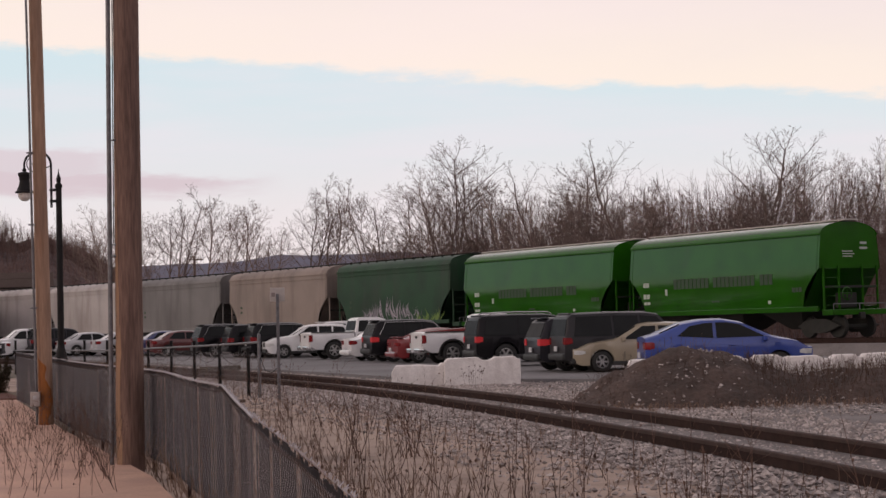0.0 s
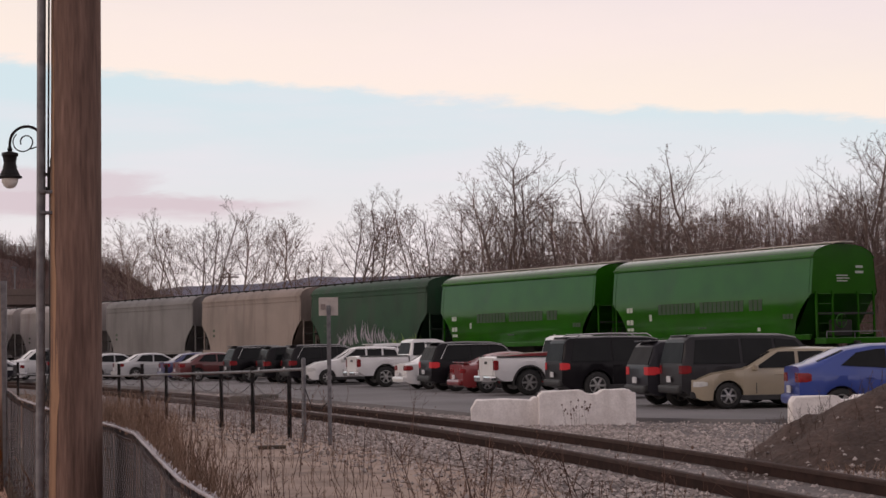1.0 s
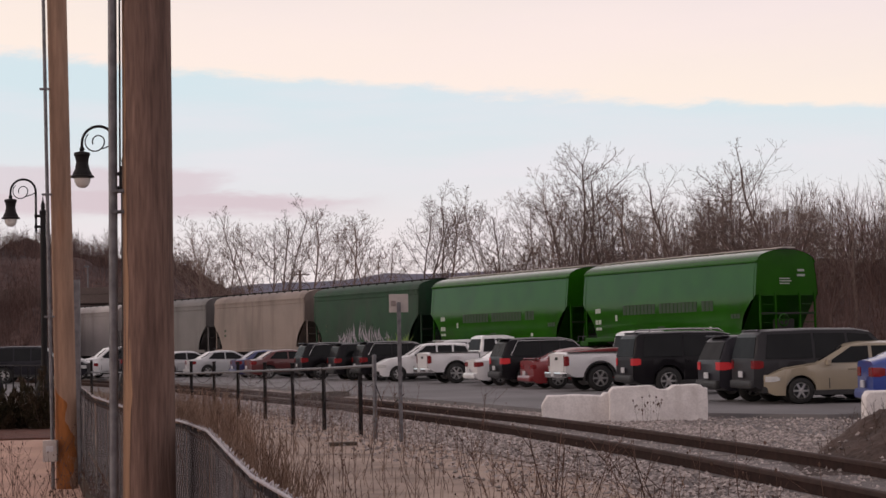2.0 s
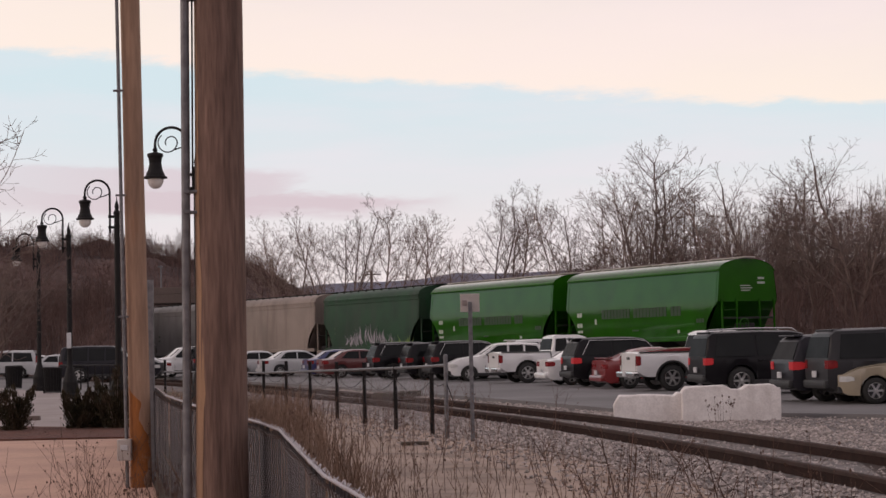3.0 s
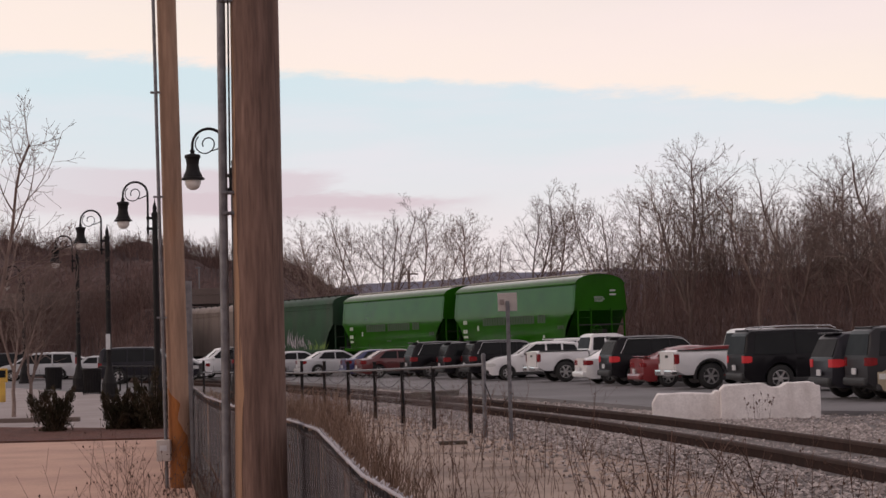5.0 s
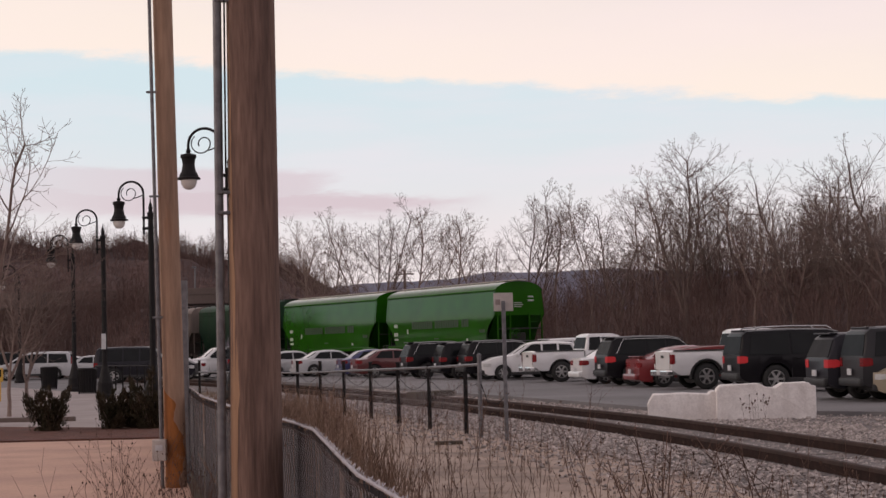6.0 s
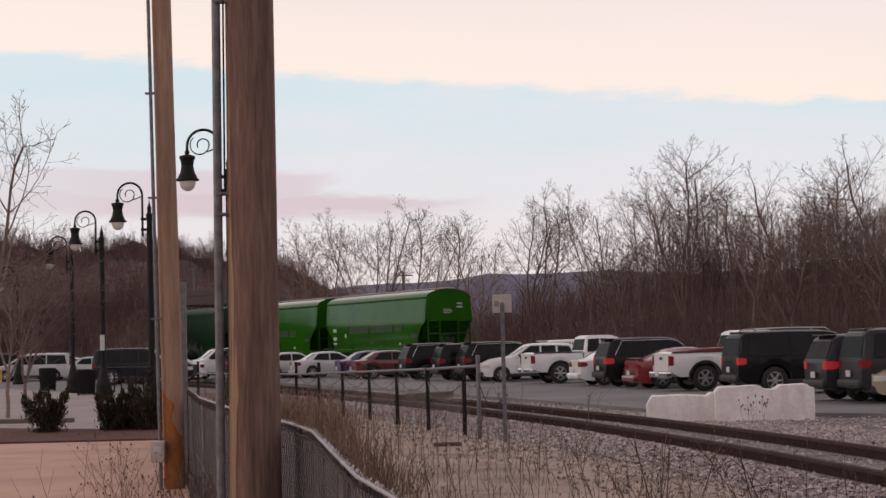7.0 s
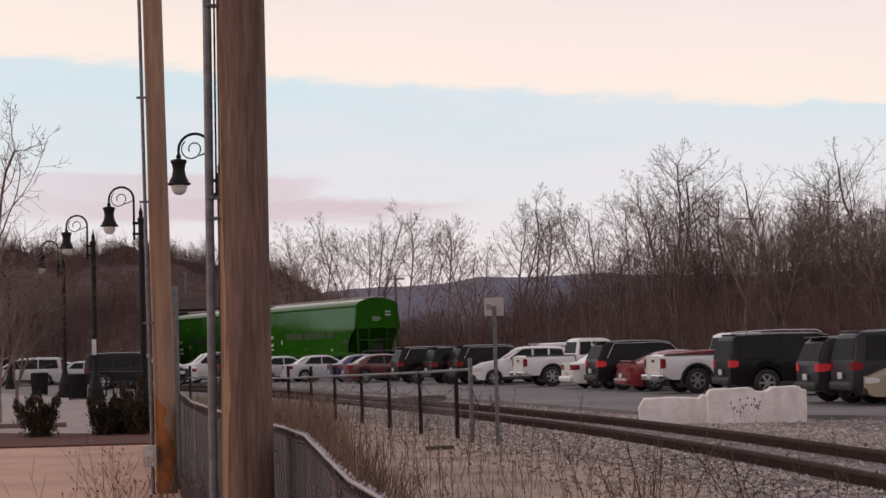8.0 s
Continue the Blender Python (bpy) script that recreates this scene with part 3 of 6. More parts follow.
def build_ballast():
    rng = np.random.default_rng(3)
    rows = [(p, d) for p, d in LINE if 6 < p.y < 75]
    pts, sizes = [], []
    for p, d in rows:
        for _ in range(int(400 if p.y < 45 else 180)):
            a, l = rng.uniform(verge(p.y) - 0.25 + 0.5 * noise.noise((p.y * 0.8, 0, 2)), 3.6), rng.uniform(-0.3, 0.3)
            if rng.random() < 0.07:      # strays beyond the edge of the ballast
                a = verge(p.y) - 0.2 - 1.6 * rng.random() ** 2
            if abs(abs(a) - 0.82) < 0.13:
                continue
            z = -0.155 if abs(a) < 0.82 else -0.14 if a < verge(p.y) - 0.2 else -0.105 - 0.05 * max(0.0, 1 - (abs(a) - 0.82) / 0.5)
            pts.append((p.x + d.y * a + d.x * l, p.y - d.x * a + d.y * l, z + rng.uniform(-0.015, 0.02)))
            sizes.append(rng.uniform(0.022, 0.055))
    stones("ballast", np.array(pts), np.array(sizes), M["stone"], "grey broken ballast stones along the track")
    n = 9000
    a = np.stack([rng.uniform(6.0, 19.0, n), rng.uniform(20.0, 42.0, n), rng.uniform(-0.10, -0.07, n)], -1)
    keep = a[:, 0] > 7.4 - (a[:, 1] - 20) * 0.11
    stones("loose_gravel", a[keep], rng.uniform(0.018, 0.05, n)[keep], M["stone"], "loose grey gravel in front of the blocks")


def cutting_height(x, y):
    off = (x - 20.2) * 0.827 + (y - 80.5) * 0.562
    up = min(1.0, max(0.0, (-x / y - 0.152) / 0.012)) * min(1.0, max(0.0, (-off - 3.9) / 1.8)) * min(1.0, max(0.0, (13 + off) / 5)) * min(1.0, max(0.0, (y - 118) / 8))
    return -0.35 + 4.6 * up + 0.6 * up * noise.noise((x * 0.3, y * 0.3, 0))


def hill_top(x):
    """Height of the wooded hill's crest, higher to the west and running out to the east."""
    lump = 1.3 * noise.noise((x * 0.07, 3.0, 0)) + 0.7 * noise.noise((x * 0.21, 8.0, 0))
    return max(17.4 - 0.02 * max(0, x + 70) - 0.62 * max(0.0, x + 32) + 0.07 * max(0.0, -45 - x) + lump, -2.0)


def build_relief():
    """Wooded hill, far ridge, the slope behind the tracks."""
    def hump(name, x0, x1, y0, y1, nx, ny, height_of, material, label):
        bm = bmesh.new()
        grid = [[bm.verts.new((x, y, height_of(x, y))) for x in np.linspace(x0, x1, nx)] for y in np.linspace(y0, y1, ny)]
        for a, b in zip(grid, grid[1:]):
            for k in range(nx - 1):
                bm.faces.new((a[k], a[k + 1], b[k + 1], b[k]))
        tagged(part(name, bm, material, smooth=True), label, "hill", kind="structure")

    def wood(x, y):
        top = hill_top(x)
        rise = min(1.0, max(0.0, (y - 200) / 110))
        return -0.3 + top * rise * rise * (3 - 2 * rise) + noise.fractal((x * 0.1, y * 0.1, 0), 0.7, 2.1, 4) * 2.6 * rise
    hump("wooded_hill", -220, 30, 200, 400, 150, 60, wood, M["hill"], "dark wooded hillside in winter")

    def ridge(x, y):
        rise = min(1.0, max(0.0, (y - 760) / 140))
        return -1 + rise * (32 + 4 * math.sin(x * 0.012 + 0.6) - 0.00006 * (x - 20) ** 2) + noise.fractal((x * 0.02, y * 0.02, 3), 0.8, 2, 3) * 3 * rise
    hump("far_ridge", -900, 1100, 760, 1000, 160, 16, ridge, M["ridge"], "far ridge coloured blue-grey for distance haze")

    def bank(x, y):
        base = slope_height(x, y)
        return base + noise.fractal((x * 0.15, y * 0.15, 7), 0.8, 2, 3) * 0.11 * (base + 0.2)
    hump("cutting_bank", -80, -16, 116, 220, 90, 120, cutting_height, M["hill"], "dark brushy bank beside the overpass")
    # three banks out of view, added so paint and glass reflect less sky
    hump("rear_woods", -260, 260, -190, -55, 90, 24, lambda x, y: -0.4 + 15 * min(1.0, max(0.0, (-58 - y) / 14)) * (1 + 0.25 * noise.fractal((x * 0.06, y * 0.06, 5), 0.7, 2, 4)), M["hill"], "unseen dark bank behind the camera, added to darken reflections")
    hump("east_woods", 130, 300, -190, 130, 20, 90, lambda x, y: -0.4 + 14 * min(1.0, max(0.0, (x - 132) / 20)) * (1 + 0.25 * noise.fractal((x * 0.06, y * 0.06, 4), 0.7, 2, 4)), M["hill"], "unseen dark bank in the east, added to darken reflections")
    hump("side_woods", -300, -130, -190, 200, 20, 90, lambda x, y: -0.4 + 13 * min(1.0, max(0.0, (-132 - x) / 20)) * (1 + 0.25 * noise.fractal((x * 0.06, y * 0.06, 9), 0.7, 2, 4)), M["hill"], "unseen dark bank in the west, added to darken reflections")
    hump("brushy_bank", -40, 140, 40, 240, 120, 130, bank, M["hill"], "brown brushy slope behind the railway line")


# ------------------------------------------------ bare trees, brush, weeds
def tree_mesh(seed, leaders, spread, slim, twig, fork):
    """Trunk and crown of a bare tree 12 m tall: ascending leaders that branch four times down to fine twigs."""
    rng = random.Random(seed)
    trunk, tv, tf = bmesh.new(), [], []

    def stick(a, b, ra, rb):
        d = (b - a).normalized()
        s = d.orthogonal().normalized()
        u = d.cross(s)
        i, n = len(tv), 3 if ra < 0.03 else 5
        for p, r in ((a, ra), (b, rb)):
            for k in range(n):
                t = k * 2 * math.pi / n
                tv.append(p + (s * math.cos(t) + u * math.sin(t)) * r)
        for k in range(n):
            tf.append((i + k, i + (k + 1) % n, i + n + (k + 1) % n, i + n + k))

    def grow(p, d, length, r, level):
        n = (9, 6, 4, 3)[level]
        turn = rng.uniform(0, 6.3)
        for k in range(n):
            q = p + d * (length / n)
            r2 = r * (1 - 0.75 / n)
            stick(p, q, max(r, twig), max(r2, twig * 0.8))
            if level < 3 and (k + 1) / n > (0.22 if level == 0 else 0.3):
                for _ in range(2 if rng.random() < (0.75, 0.7, 0.5)[level] else 1):
                    turn += 2.4 + rng.uniform(-0.5, 0.5)
                    side = d.orthogonal().normalized()
                    side = Matrix.Rotation(turn, 3, d) @ side
                    open_angle = radians(rng.uniform(28, 58)) * (0.8 + 0.35 * spread)
                    nd = (d * math.cos(open_angle) + side * math.sin(open_angle)).normalized()
                    left = length * (1 - 0.75 * (k + 1) / n)
                    grow(q, nd, min(left, length * 0.6) * rng.uniform(0.55, 0.95), r2 * rng.uniform(0.45, 0.62), level + 1)
            d = (d + Vector((rng.gauss(0, 0.10), rng.gauss(0, 0.10), rng.gauss(0.075, 0.07)))).normalized()
            p, r = q, r2

    pts, radii, p = [Vector((0, 0, -0.4))], [slim * 1.35], Vector((0, 0, -0.4))
    for k in range(1, 6):
        p = p + Vector((rng.gauss(0, 0.06), rng.gauss(0, 0.06), 1)) * (fork + 0.4) / 5
        pts.append(p.copy())
        radii.append(slim * (1 - 0.05 * k))
    tube(trunk, pts, radii, 8)
    for i in range(leaders):
        a = i * 6.283 / leaders + rng.uniform(-0.6, 0.6)
        tilt = 0.04 if leaders == 1 else spread * rng.uniform(0.22, 0.55)
        d = Vector((math.cos(a) * tilt, math.sin(a) * tilt, 1)).normalized()
        start = p if i < 2 else pts[rng.randint(2, 5)]
        grow(start, d, (12.0 - fork) * (1.0 if i == 0 else rng.uniform(0.6, 0.92)), slim * (0.9 if leaders == 1 else 0.62), 0)
    top = max(v.z for v in tv)
    return trunk, tv, tf, top


def tree_maker():
    made = []
    for seed, leaders, spread, slim, twig, fork, mat in ((1, 3, 0.75, 0.15, 0.010, 2.4, "bark"), (2, 5, 0.85, 0.19, 0.010, 2.2, "bark"), (3, 1, 0.6, 0.13, 0.010, 3.6, "bark_pale"),
                                                         (4, 4, 1.2, 0.20, 0.010, 2.0, "bark"), (5, 2, 0.55, 0.12, 0.010, 2.8, "bark_pale"), (6, 3, 1.0, 0.17, 0.010, 3.2, "bark_pale"), (7, 1, 0.9, 0.15, 0.010, 4.2, "bark")):
        trunk, tv, tf, top = tree_mesh(seed, leaders, spread, slim, twig, fork)
        tm = bpy.data.meshes.new("trunk")
        trunk.to_mesh(tm)
        trunk.free()
        tm.materials.append(M[mat])
        made.append((tm, stuff_mesh("crown", [tuple(v) for v in tv], tf, M[mat]), top))
    return made


def plant(made, kind, x, y, z, height, label, group=""):
    tm, cm, top = made[kind]
    k = height / top
    t = thing("tree", label, "tree", Matrix.Translation((x, y, z)) @ Matrix.Rotation(random.uniform(0, 6.28), 4, "Z") @ Matrix.Diagonal((k * random.uniform(0.9, 1.15),) * 2 + (k, 1)), group)
    linked("trunk", tm, t)
    linked("crown", cm, t)
    return t


def slope_height(x, y):
    """The brushy slope behind the main line; it flattens out further along."""
    off = (x - 20.2) * 0.827 + (y - 80.5) * 0.562
    along = (y - 80.5) * 0.827 - (x - 20.2) * 0.562
    tall = 7.0 - 4.0 * min(1.0, max(0.0, (along - 50) / 18))
    return -0.2 + tall * min(1.0, max(0.0, (off - 11) / 26))


def build_trees():
    made = tree_maker()
    front = [(-12.7, 157.4, 13.2), (-10.7, 156.2, 12.3), (-8.2, 152.5, 13.1), (-5.5, 148.6, 14.2), (-2.8, 146.4, 12.5), (-1.2, 142.2, 12.2), (0.3, 141.8, 11.7), (1.9, 137.7, 11.4), (5.7, 132.0, 13.2), (7.3, 131.5, 11.6),
             (9.4, 126.6, 12.3), (10.9, 122.7, 11.3), (12.7, 125.4, 11.7), (13.5, 122.4, 13.6), (14.8, 116.9, 14.5), (16.6, 117.9, 12.9), (18.1, 119.2, 11.6), (18.5, 113.2, 12.4), (20.1, 109.1, 12.0), (22.1, 111.5, 11.5),
             (22.8, 107.0, 12.3), (24.1, 101.4, 12.5), (27.6, 99.9, 10.0), (30.4, 101.1, 10.6), (30.5, 93.8, 12.7), (33.3, 95.0, 10.8), (33.7, 89.1, 11.4), (36.5, 88.5, 10.9), (35.9, 80.5, 13.4)]
    shape = (4, 5, 4, 0, 2, 4, 2, 5, 0, 2, 4, 3, 2, 4, 1, 0, 6, 5, 3, 0, 1, 3, 4, 0, 1, 2, 0, 5, 3)
    for (x, y, top), kind in zip(front, shape):
        z = slope_height(x, y)
        plant(made, kind, x, y, z, top - z, "tall bare winter tree on the slope behind the tracks", "bare trees behind the tracks")
    rng = random.Random(9)
    for i in range(30):
        s, off = rng.uniform(-34, 105), rng.uniform(16, 40)
        x, y = 20.2 - 0.562 * s + 0.827 * off, 80.5 + 0.827 * s + 0.562 * off
        z = slope_height(x, y)
        if x / y < -0.075 and y < 190:
            continue
        plant(made, rng.randint(0, 6), x, y, z, rng.uniform(3.6, 5.0) if s < 8 else rng.uniform(4.5, 7.6) if s < 45 else rng.uniform(3.5, 6), "bare young tree among brush behind the tracks", "bare trees behind the tracks")
    # by the lamps
    plant(made, 5, -10.9, 42.5, 0, 7.7, "bare spreading tree beside the plaza")
    plant(made, 5, -12.1, 50.0, 0, 5.2, "slim bare young tree with a pale trunk on the plaza", "young trees on the plaza")
    plant(made, 0, -11.75, 50.6, 0, 4.9, "slim bare young tree with a pale trunk on the plaza", "young trees on the plaza")
    # ragged top of the wooded hill
    for i in range(64):
        x = rng.uniform(-90, -14)
        y = 300 + rng.uniform(-12, 14)
        plant(made, rng.randint(0, 5), x, y, max(0.0, hill_top(x) - 2.2), rng.uniform(3.6, 6.5), "bare tree on the skyline of the wooded hill", "skyline trees")


def blades(name, roots, heights, lean, width, forks, material, label, category, seeds=0.0):
    """Upright stalks with side twigs as narrow strips of two crossed faces, in one mesh."""
    rng = np.random.default_rng(len(roots))
    verts, faces = [], []
    for root, h in zip(roots, heights):
        sticks = []
        tip = np.array(root) + (rng.normal(0, lean * h), rng.normal(0, lean * h), h)
        mid = (np.array(root) + tip) / 2 + rng.normal(0, 0.03 * h, 3)
        sticks += [(np.array(root, float), mid, width), (mid, tip, width * 0.7)]
        for _ in range(forks):
            t = rng.uniform(0.3, 0.95)
            a = np.array(root) * (1 - t) + tip * t
            d = np.array((rng.normal(0, 1), rng.normal(0, 1), abs(rng.normal(0.9, 0.4))))
            sticks.append((a, a + d / np.linalg.norm(d) * h * rng.uniform(0.12, 0.34), width * 0.5))
        for a, b, w in sticks:
            g = rng.uniform(0, 3.14)
            for t in (g, g + 1.57):
                o = np.array((math.cos(t), math.sin(t), 0)) * w / 2
                i = len(verts)
                verts += [tuple(a - o), tuple(a + o), tuple(b + o * 0.5), tuple(b - o * 0.5)]
                faces.append((i, i + 1, i + 2, i + 3))
        for a, b, w in sticks[1:] if seeds else ():
            if rng.random() < 0.55:
                continue
            g = rng.uniform(0, 3.14)
            for t in (g, g + 1.57):
                o, u = np.array((math.cos(t), math.sin(t), 0)) * seeds, np.array((0, 0, seeds * 1.4))
                i = len(verts)
                verts += [tuple(b - u), tuple(b + o), tuple(b + u), tuple(b - o)]
                faces.append((i, i + 1, i + 2, i + 3))
    return tagged(new(name, stuff_mesh(name, verts, faces, material)), label, category, kind="stuff")


def build_brush():
    rng = np.random.default_rng(21)
    n = 8000
    s, off = rng.uniform(-45, 110, n), 7.5 + rng.random(n) ** 1.4 * 26
    x, y = 20.2 - 0.562 * s + 0.827 * off, 80.5 + 0.827 * s + 0.562 * off
    z = np.array([slope_height(a, b) for a, b in zip(x, y)])
    blades("thicket", np.stack([x, y, z - 0.1], -1), rng.uniform(1.0, 4.8, n) * np.interp(s, [48, 66], [1.15, 0.74]), 0.2, 0.04, 8, M["brush"], "dense brown leafless thicket behind the tracks", "brush")
    n = 4200
    s, off = rng.uniform(-45, 75, n), rng.uniform(24, 42, n)
    x, y = 20.2 - 0.562 * s + 0.827 * off, 80.5 + 0.827 * s + 0.562 * off
    z = np.array([slope_height(p, q) for p, q in zip(x, y)])
    blades("crest_brush", np.stack([x, y, z - 0.1], -1), rng.uniform(1.8, 6.4, n) * rng.uniform(0.55, 1.0, n) * np.interp(s, [-12, 14, 48, 64], [0.35, 1.0, 1.1, 0.5]), 0.16, 0.045, 9, M["brush"], "leafless saplings and brush along the top of the slope", "brush")
    n = 8500
    x, y = rng.uniform(-100, -4, n), np.where(rng.random(n) < 0.6, rng.uniform(205, 300, n), rng.uniform(285, 312, n))
    top = np.array([hill_top(a) for a in x])
    r = np.clip((y - 200) / 110, 0, 1)
    z = -0.3 + top * r * r * (3 - 2 * r)
    clump = np.array([0.75 + 0.75 * noise.noise((a * 0.22, b * 0.1, 4)) for a, b in zip(x, y)])
    blades("hillside_wood", np.stack([x, y, z - 0.3], -1), rng.uniform(1.2, 5.0, n) * clump, 0.24, 0.075, 10, M["brush"], "leafless woods covering the hillside", "woods")
    n = 6000
    s, off = rng.uniform(58, 150, n), rng.uniform(-11.5, -4.4, n)
    x, y = 20.2 - 0.562 * s + 0.827 * off, 80.5 + 0.827 * s + 0.562 * off
    keep = (-x / y > 0.153) & (y > 121)
    x, y = x[keep], y[keep]
    z = np.array([cutting_height(p, q) for p, q in zip(x, y)])
    blades("cutting_brush", np.stack([x, y, z - 0.2], -1), rng.uniform(0.8, 3.2, len(x)), 0.2, 0.045, 7, M["brush"], "leafless brush on the bank beside the overpass", "brush")
    # straw and weeds between fence and track
    n = 5200
    y = -5 + rng.random(n) ** 0.8 * 55
    t = rng.random(n) ** 1.7
    left = 0.75 - 0.155 * y
    x = left + t * (7.2 - 0.145 * y - left)
    keep = (rng.random(n) < np.where(t < 0.35, 1.0, 0.48))
    blades("dead_grass", np.stack([x, y, np.full(n, -0.16)], -1)[keep], (rng.uniform(0.15, 0.6, n) * np.where(t < 0.35, 1.0, 0.55))[keep], 0.3, 0.012, 3, M["straw"], "dry straw-coloured grass in tufts", "grass")
    n = 420
    y = -3 + rng.random(n) * 48
    t = rng.random(n) ** 2.1
    left = 0.8 - 0.155 * y
    x = left + 0.2 + t * (5.4 - 0.13 * y - left)
    blades("weeds", np.stack([x, y, np.full(n, -0.16)], -1), rng.uniform(0.45, 1.25, n), 0.10, 0.010, 7, M["weed"], "tall brown dead weeds beside the fence", "weeds", seeds=0.010)
    for bx, by in ((1.54, 14.34), (2.36, 14.13)):
        x, y = rng.normal(bx, 0.12, 9), rng.normal(by, 0.12, 9)
        blades("sapling_twigs", np.stack([x, y, np.full(9, -0.16)], -1), rng.uniform(0.6, 1.15, 9), 0.28, 0.016, 9, M["weed"], "small leafless sapling in bare dirt", "sapling", seeds=0.008)
    n = 2900
    y = 17 + rng.random(n) * 34
    x = -1.6 - (y - 17) * 0.155 + rng.random(n) ** 1.25 * (1.5 + (y - 17) * 0.07) - 0.3
    blades("tall_grass", np.stack([x, y, np.full(n, -0.16)], -1), rng.uniform(0.3, 0.85, n), 0.22, 0.013, 4, M["tall_straw"], "tall russet dead grass along the fence", "grass")
    n = 150
    x, y = rng.uniform(-2.6, -0.9, n), rng.uniform(8, 22, n)
    x = np.minimum(x - (y - 10) * 0.12, -0.2 - y * 0.125)
    blades("path_weeds", np.stack([x, y, np.full(n, -0.02)], -1), rng.uniform(0.3, 0.9, n), 0.3, 0.008, 6, M["weed"], "thin dead stalks leaning over the path edge", "weeds", seeds=0.009)


def heap_top(u, v):
    """Height of the soil heap, steep towards its peak and trailing off low along the blocks."""
    d = math.hypot(u / (1.0 if u < 0 else 1.25), v)
    tail = math.hypot((u - 1.5) / 1.5, v * 1.15)
    return max(1.16 * max(0.0, 1 - d ** 1.35) ** 0.9, 0.62 * max(0.0, 1 - tail ** 2.2))


def heap_place(u, v):
    return 9.1 + u * 2.5 + v * 0.3, 26.0 + v * 2.3 - u * 0.35


def build_heap():
    bm = bmesh.new()
    grid = []
    for v in np.linspace(-1.15, 1.15, 44):
        row = []
        for u in np.linspace(-1.15, 3.2, 80):
            z = heap_top(u, v)
            z += 0.16 * noise.fractal((u * 3, v * 3, 1), 0.7, 2.2, 5) * min(1.0, z * 3)
            row.append(bm.verts.new((*heap_place(u, v), -0.13 + z)))
        grid.append(row)
    for a, b in zip(grid, grid[1:]):
        for k in range(len(a) - 1):
            bm.faces.new((a[k], a[k + 1], b[k + 1], b[k]))
    tagged(part("soil_mound", bm, M["heap"], smooth=True), "heap of dark brown soil with stones and dead grass", "soil heap")
    rng = np.random.default_rng(2)
    m = 5200
    u, v = rng.uniform(-1.15, 3.1, m), rng.uniform(-1.1, 0.9, m)
    z = np.array([heap_top(a, b) for a, b in zip(u, v)])
    keep = (rng.random(m) < np.where(u > 0.45, 1.0, 0.16)) & (z > 0.02)
    p = np.array([(*heap_place(a, b), c - 0.15) for a, b, c in zip(u, v, z)])[keep]
    blades("heap_grass", p, rng.uniform(0.1, 0.40, m)[keep], 0.3, 0.012, 3, M["heap_straw"], "dead brown grass growing on the soil heap", "grass")
    m = 900
    y = rng.uniform(22.6, 24.4, m)
    x = 7.0 + rng.random(m) * 8.0
    blades("heap_fringe", np.stack([x, y + rng.normal(0, 0.2, m), np.full(m, -0.14)], -1), rng.uniform(0.06, 0.22, m), 0.3, 0.014, 3, M["tall_straw"], "straw-coloured grass at the foot of the soil heap", "grass")
    m = 420
    u, v = rng.uniform(-1.0, 1.2, m), rng.uniform(-1.0, 0.3, m)
    p = np.array([(*heap_place(a, b), heap_top(a, b) - 0.12) for a, b in zip(u, v)])
    stones("heap_stones", p, rng.uniform(0.015, 0.05, m), M["stone"], "broken stones lying on the soil heap")


build_ground()
build_relief()
build_track()
build_trees()
build_brush()
build_heap()


# ------------------------------------------------ the freight train
AZ, BEND, S_REF, Z_REF, GRADE = 0.430, 0.00227, (20.1, 68.0), 0.57, -0.006


def line_at(s):
    """A point on the gently curving main line, s metres along from its reference."""
    m = AZ + BEND * s / 2
    return Vector((S_REF[0] - math.sin(m) * s, S_REF[1] + math.cos(m) * s, Z_REF + GRADE * s))


def on_line(s, length=12.0):
    """The pose of a wagon whose rear stands at s on the main line, x pointing the way the train goes."""
    p, q = line_at(s), line_at(s + length)
    d = q - p
    return pose(p.x, p.y, p.z, 0, math.degrees(-math.asin(d.z / d.length)), math.degrees(math.atan2(d.y, d.x)))


def build_embankment():
    bm = bmesh.new()
    rings, tracks = [], ([], [])
    for s in range(-60, 190, 5):
        p, q = line_at(s), line_at(s + 1)
        d = (q - p).normalized()
        top = p.z - 0.19
        rings.append([bm.verts.new((p.x + d.y * a, p.y - d.x * a, z)) for a, z in ((-3.3, -0.2), (-2.1, top), (2.1, top), (3.3, -0.2))])
        for row, a in zip(tracks, (-0.755, 0.755)):
            row.append((p.x + d.y * a, p.y - d.x * a, p.z))
    for a, b in zip(rings, rings[1:]):
        for i in range(3):
            bm.faces.new((a[i], a[i + 1], b[i + 1], b[i]))
    bmesh.ops.recalc_face_normals(bm, faces=bm.faces)
    tagged(part("embankment", bm, M["gravel_bed"]), "low gravel embankment of the main line", "embankment", kind="structure")
    line = thing("main_line", "steel rails of the main line", "railway track", kind="structure")
    for row in tracks:
        bm = bmesh.new()
        rings = [[bm.verts.new((x + u, y, z + v)) for u, v in ((-0.04, 0), (0.04, 0), (0.04, -0.19), (-0.04, -0.19))] for x, y, z in row]
        for a, b in zip(rings, rings[1:]):
            for i in range(4):
                bm.faces.new((a[i], a[(i + 1) % 4], b[(i + 1) % 4], b[i]))
        bmesh.ops.recalc_face_normals(bm, faces=bm.faces)
        part("rail", bm, M["rail"], line)


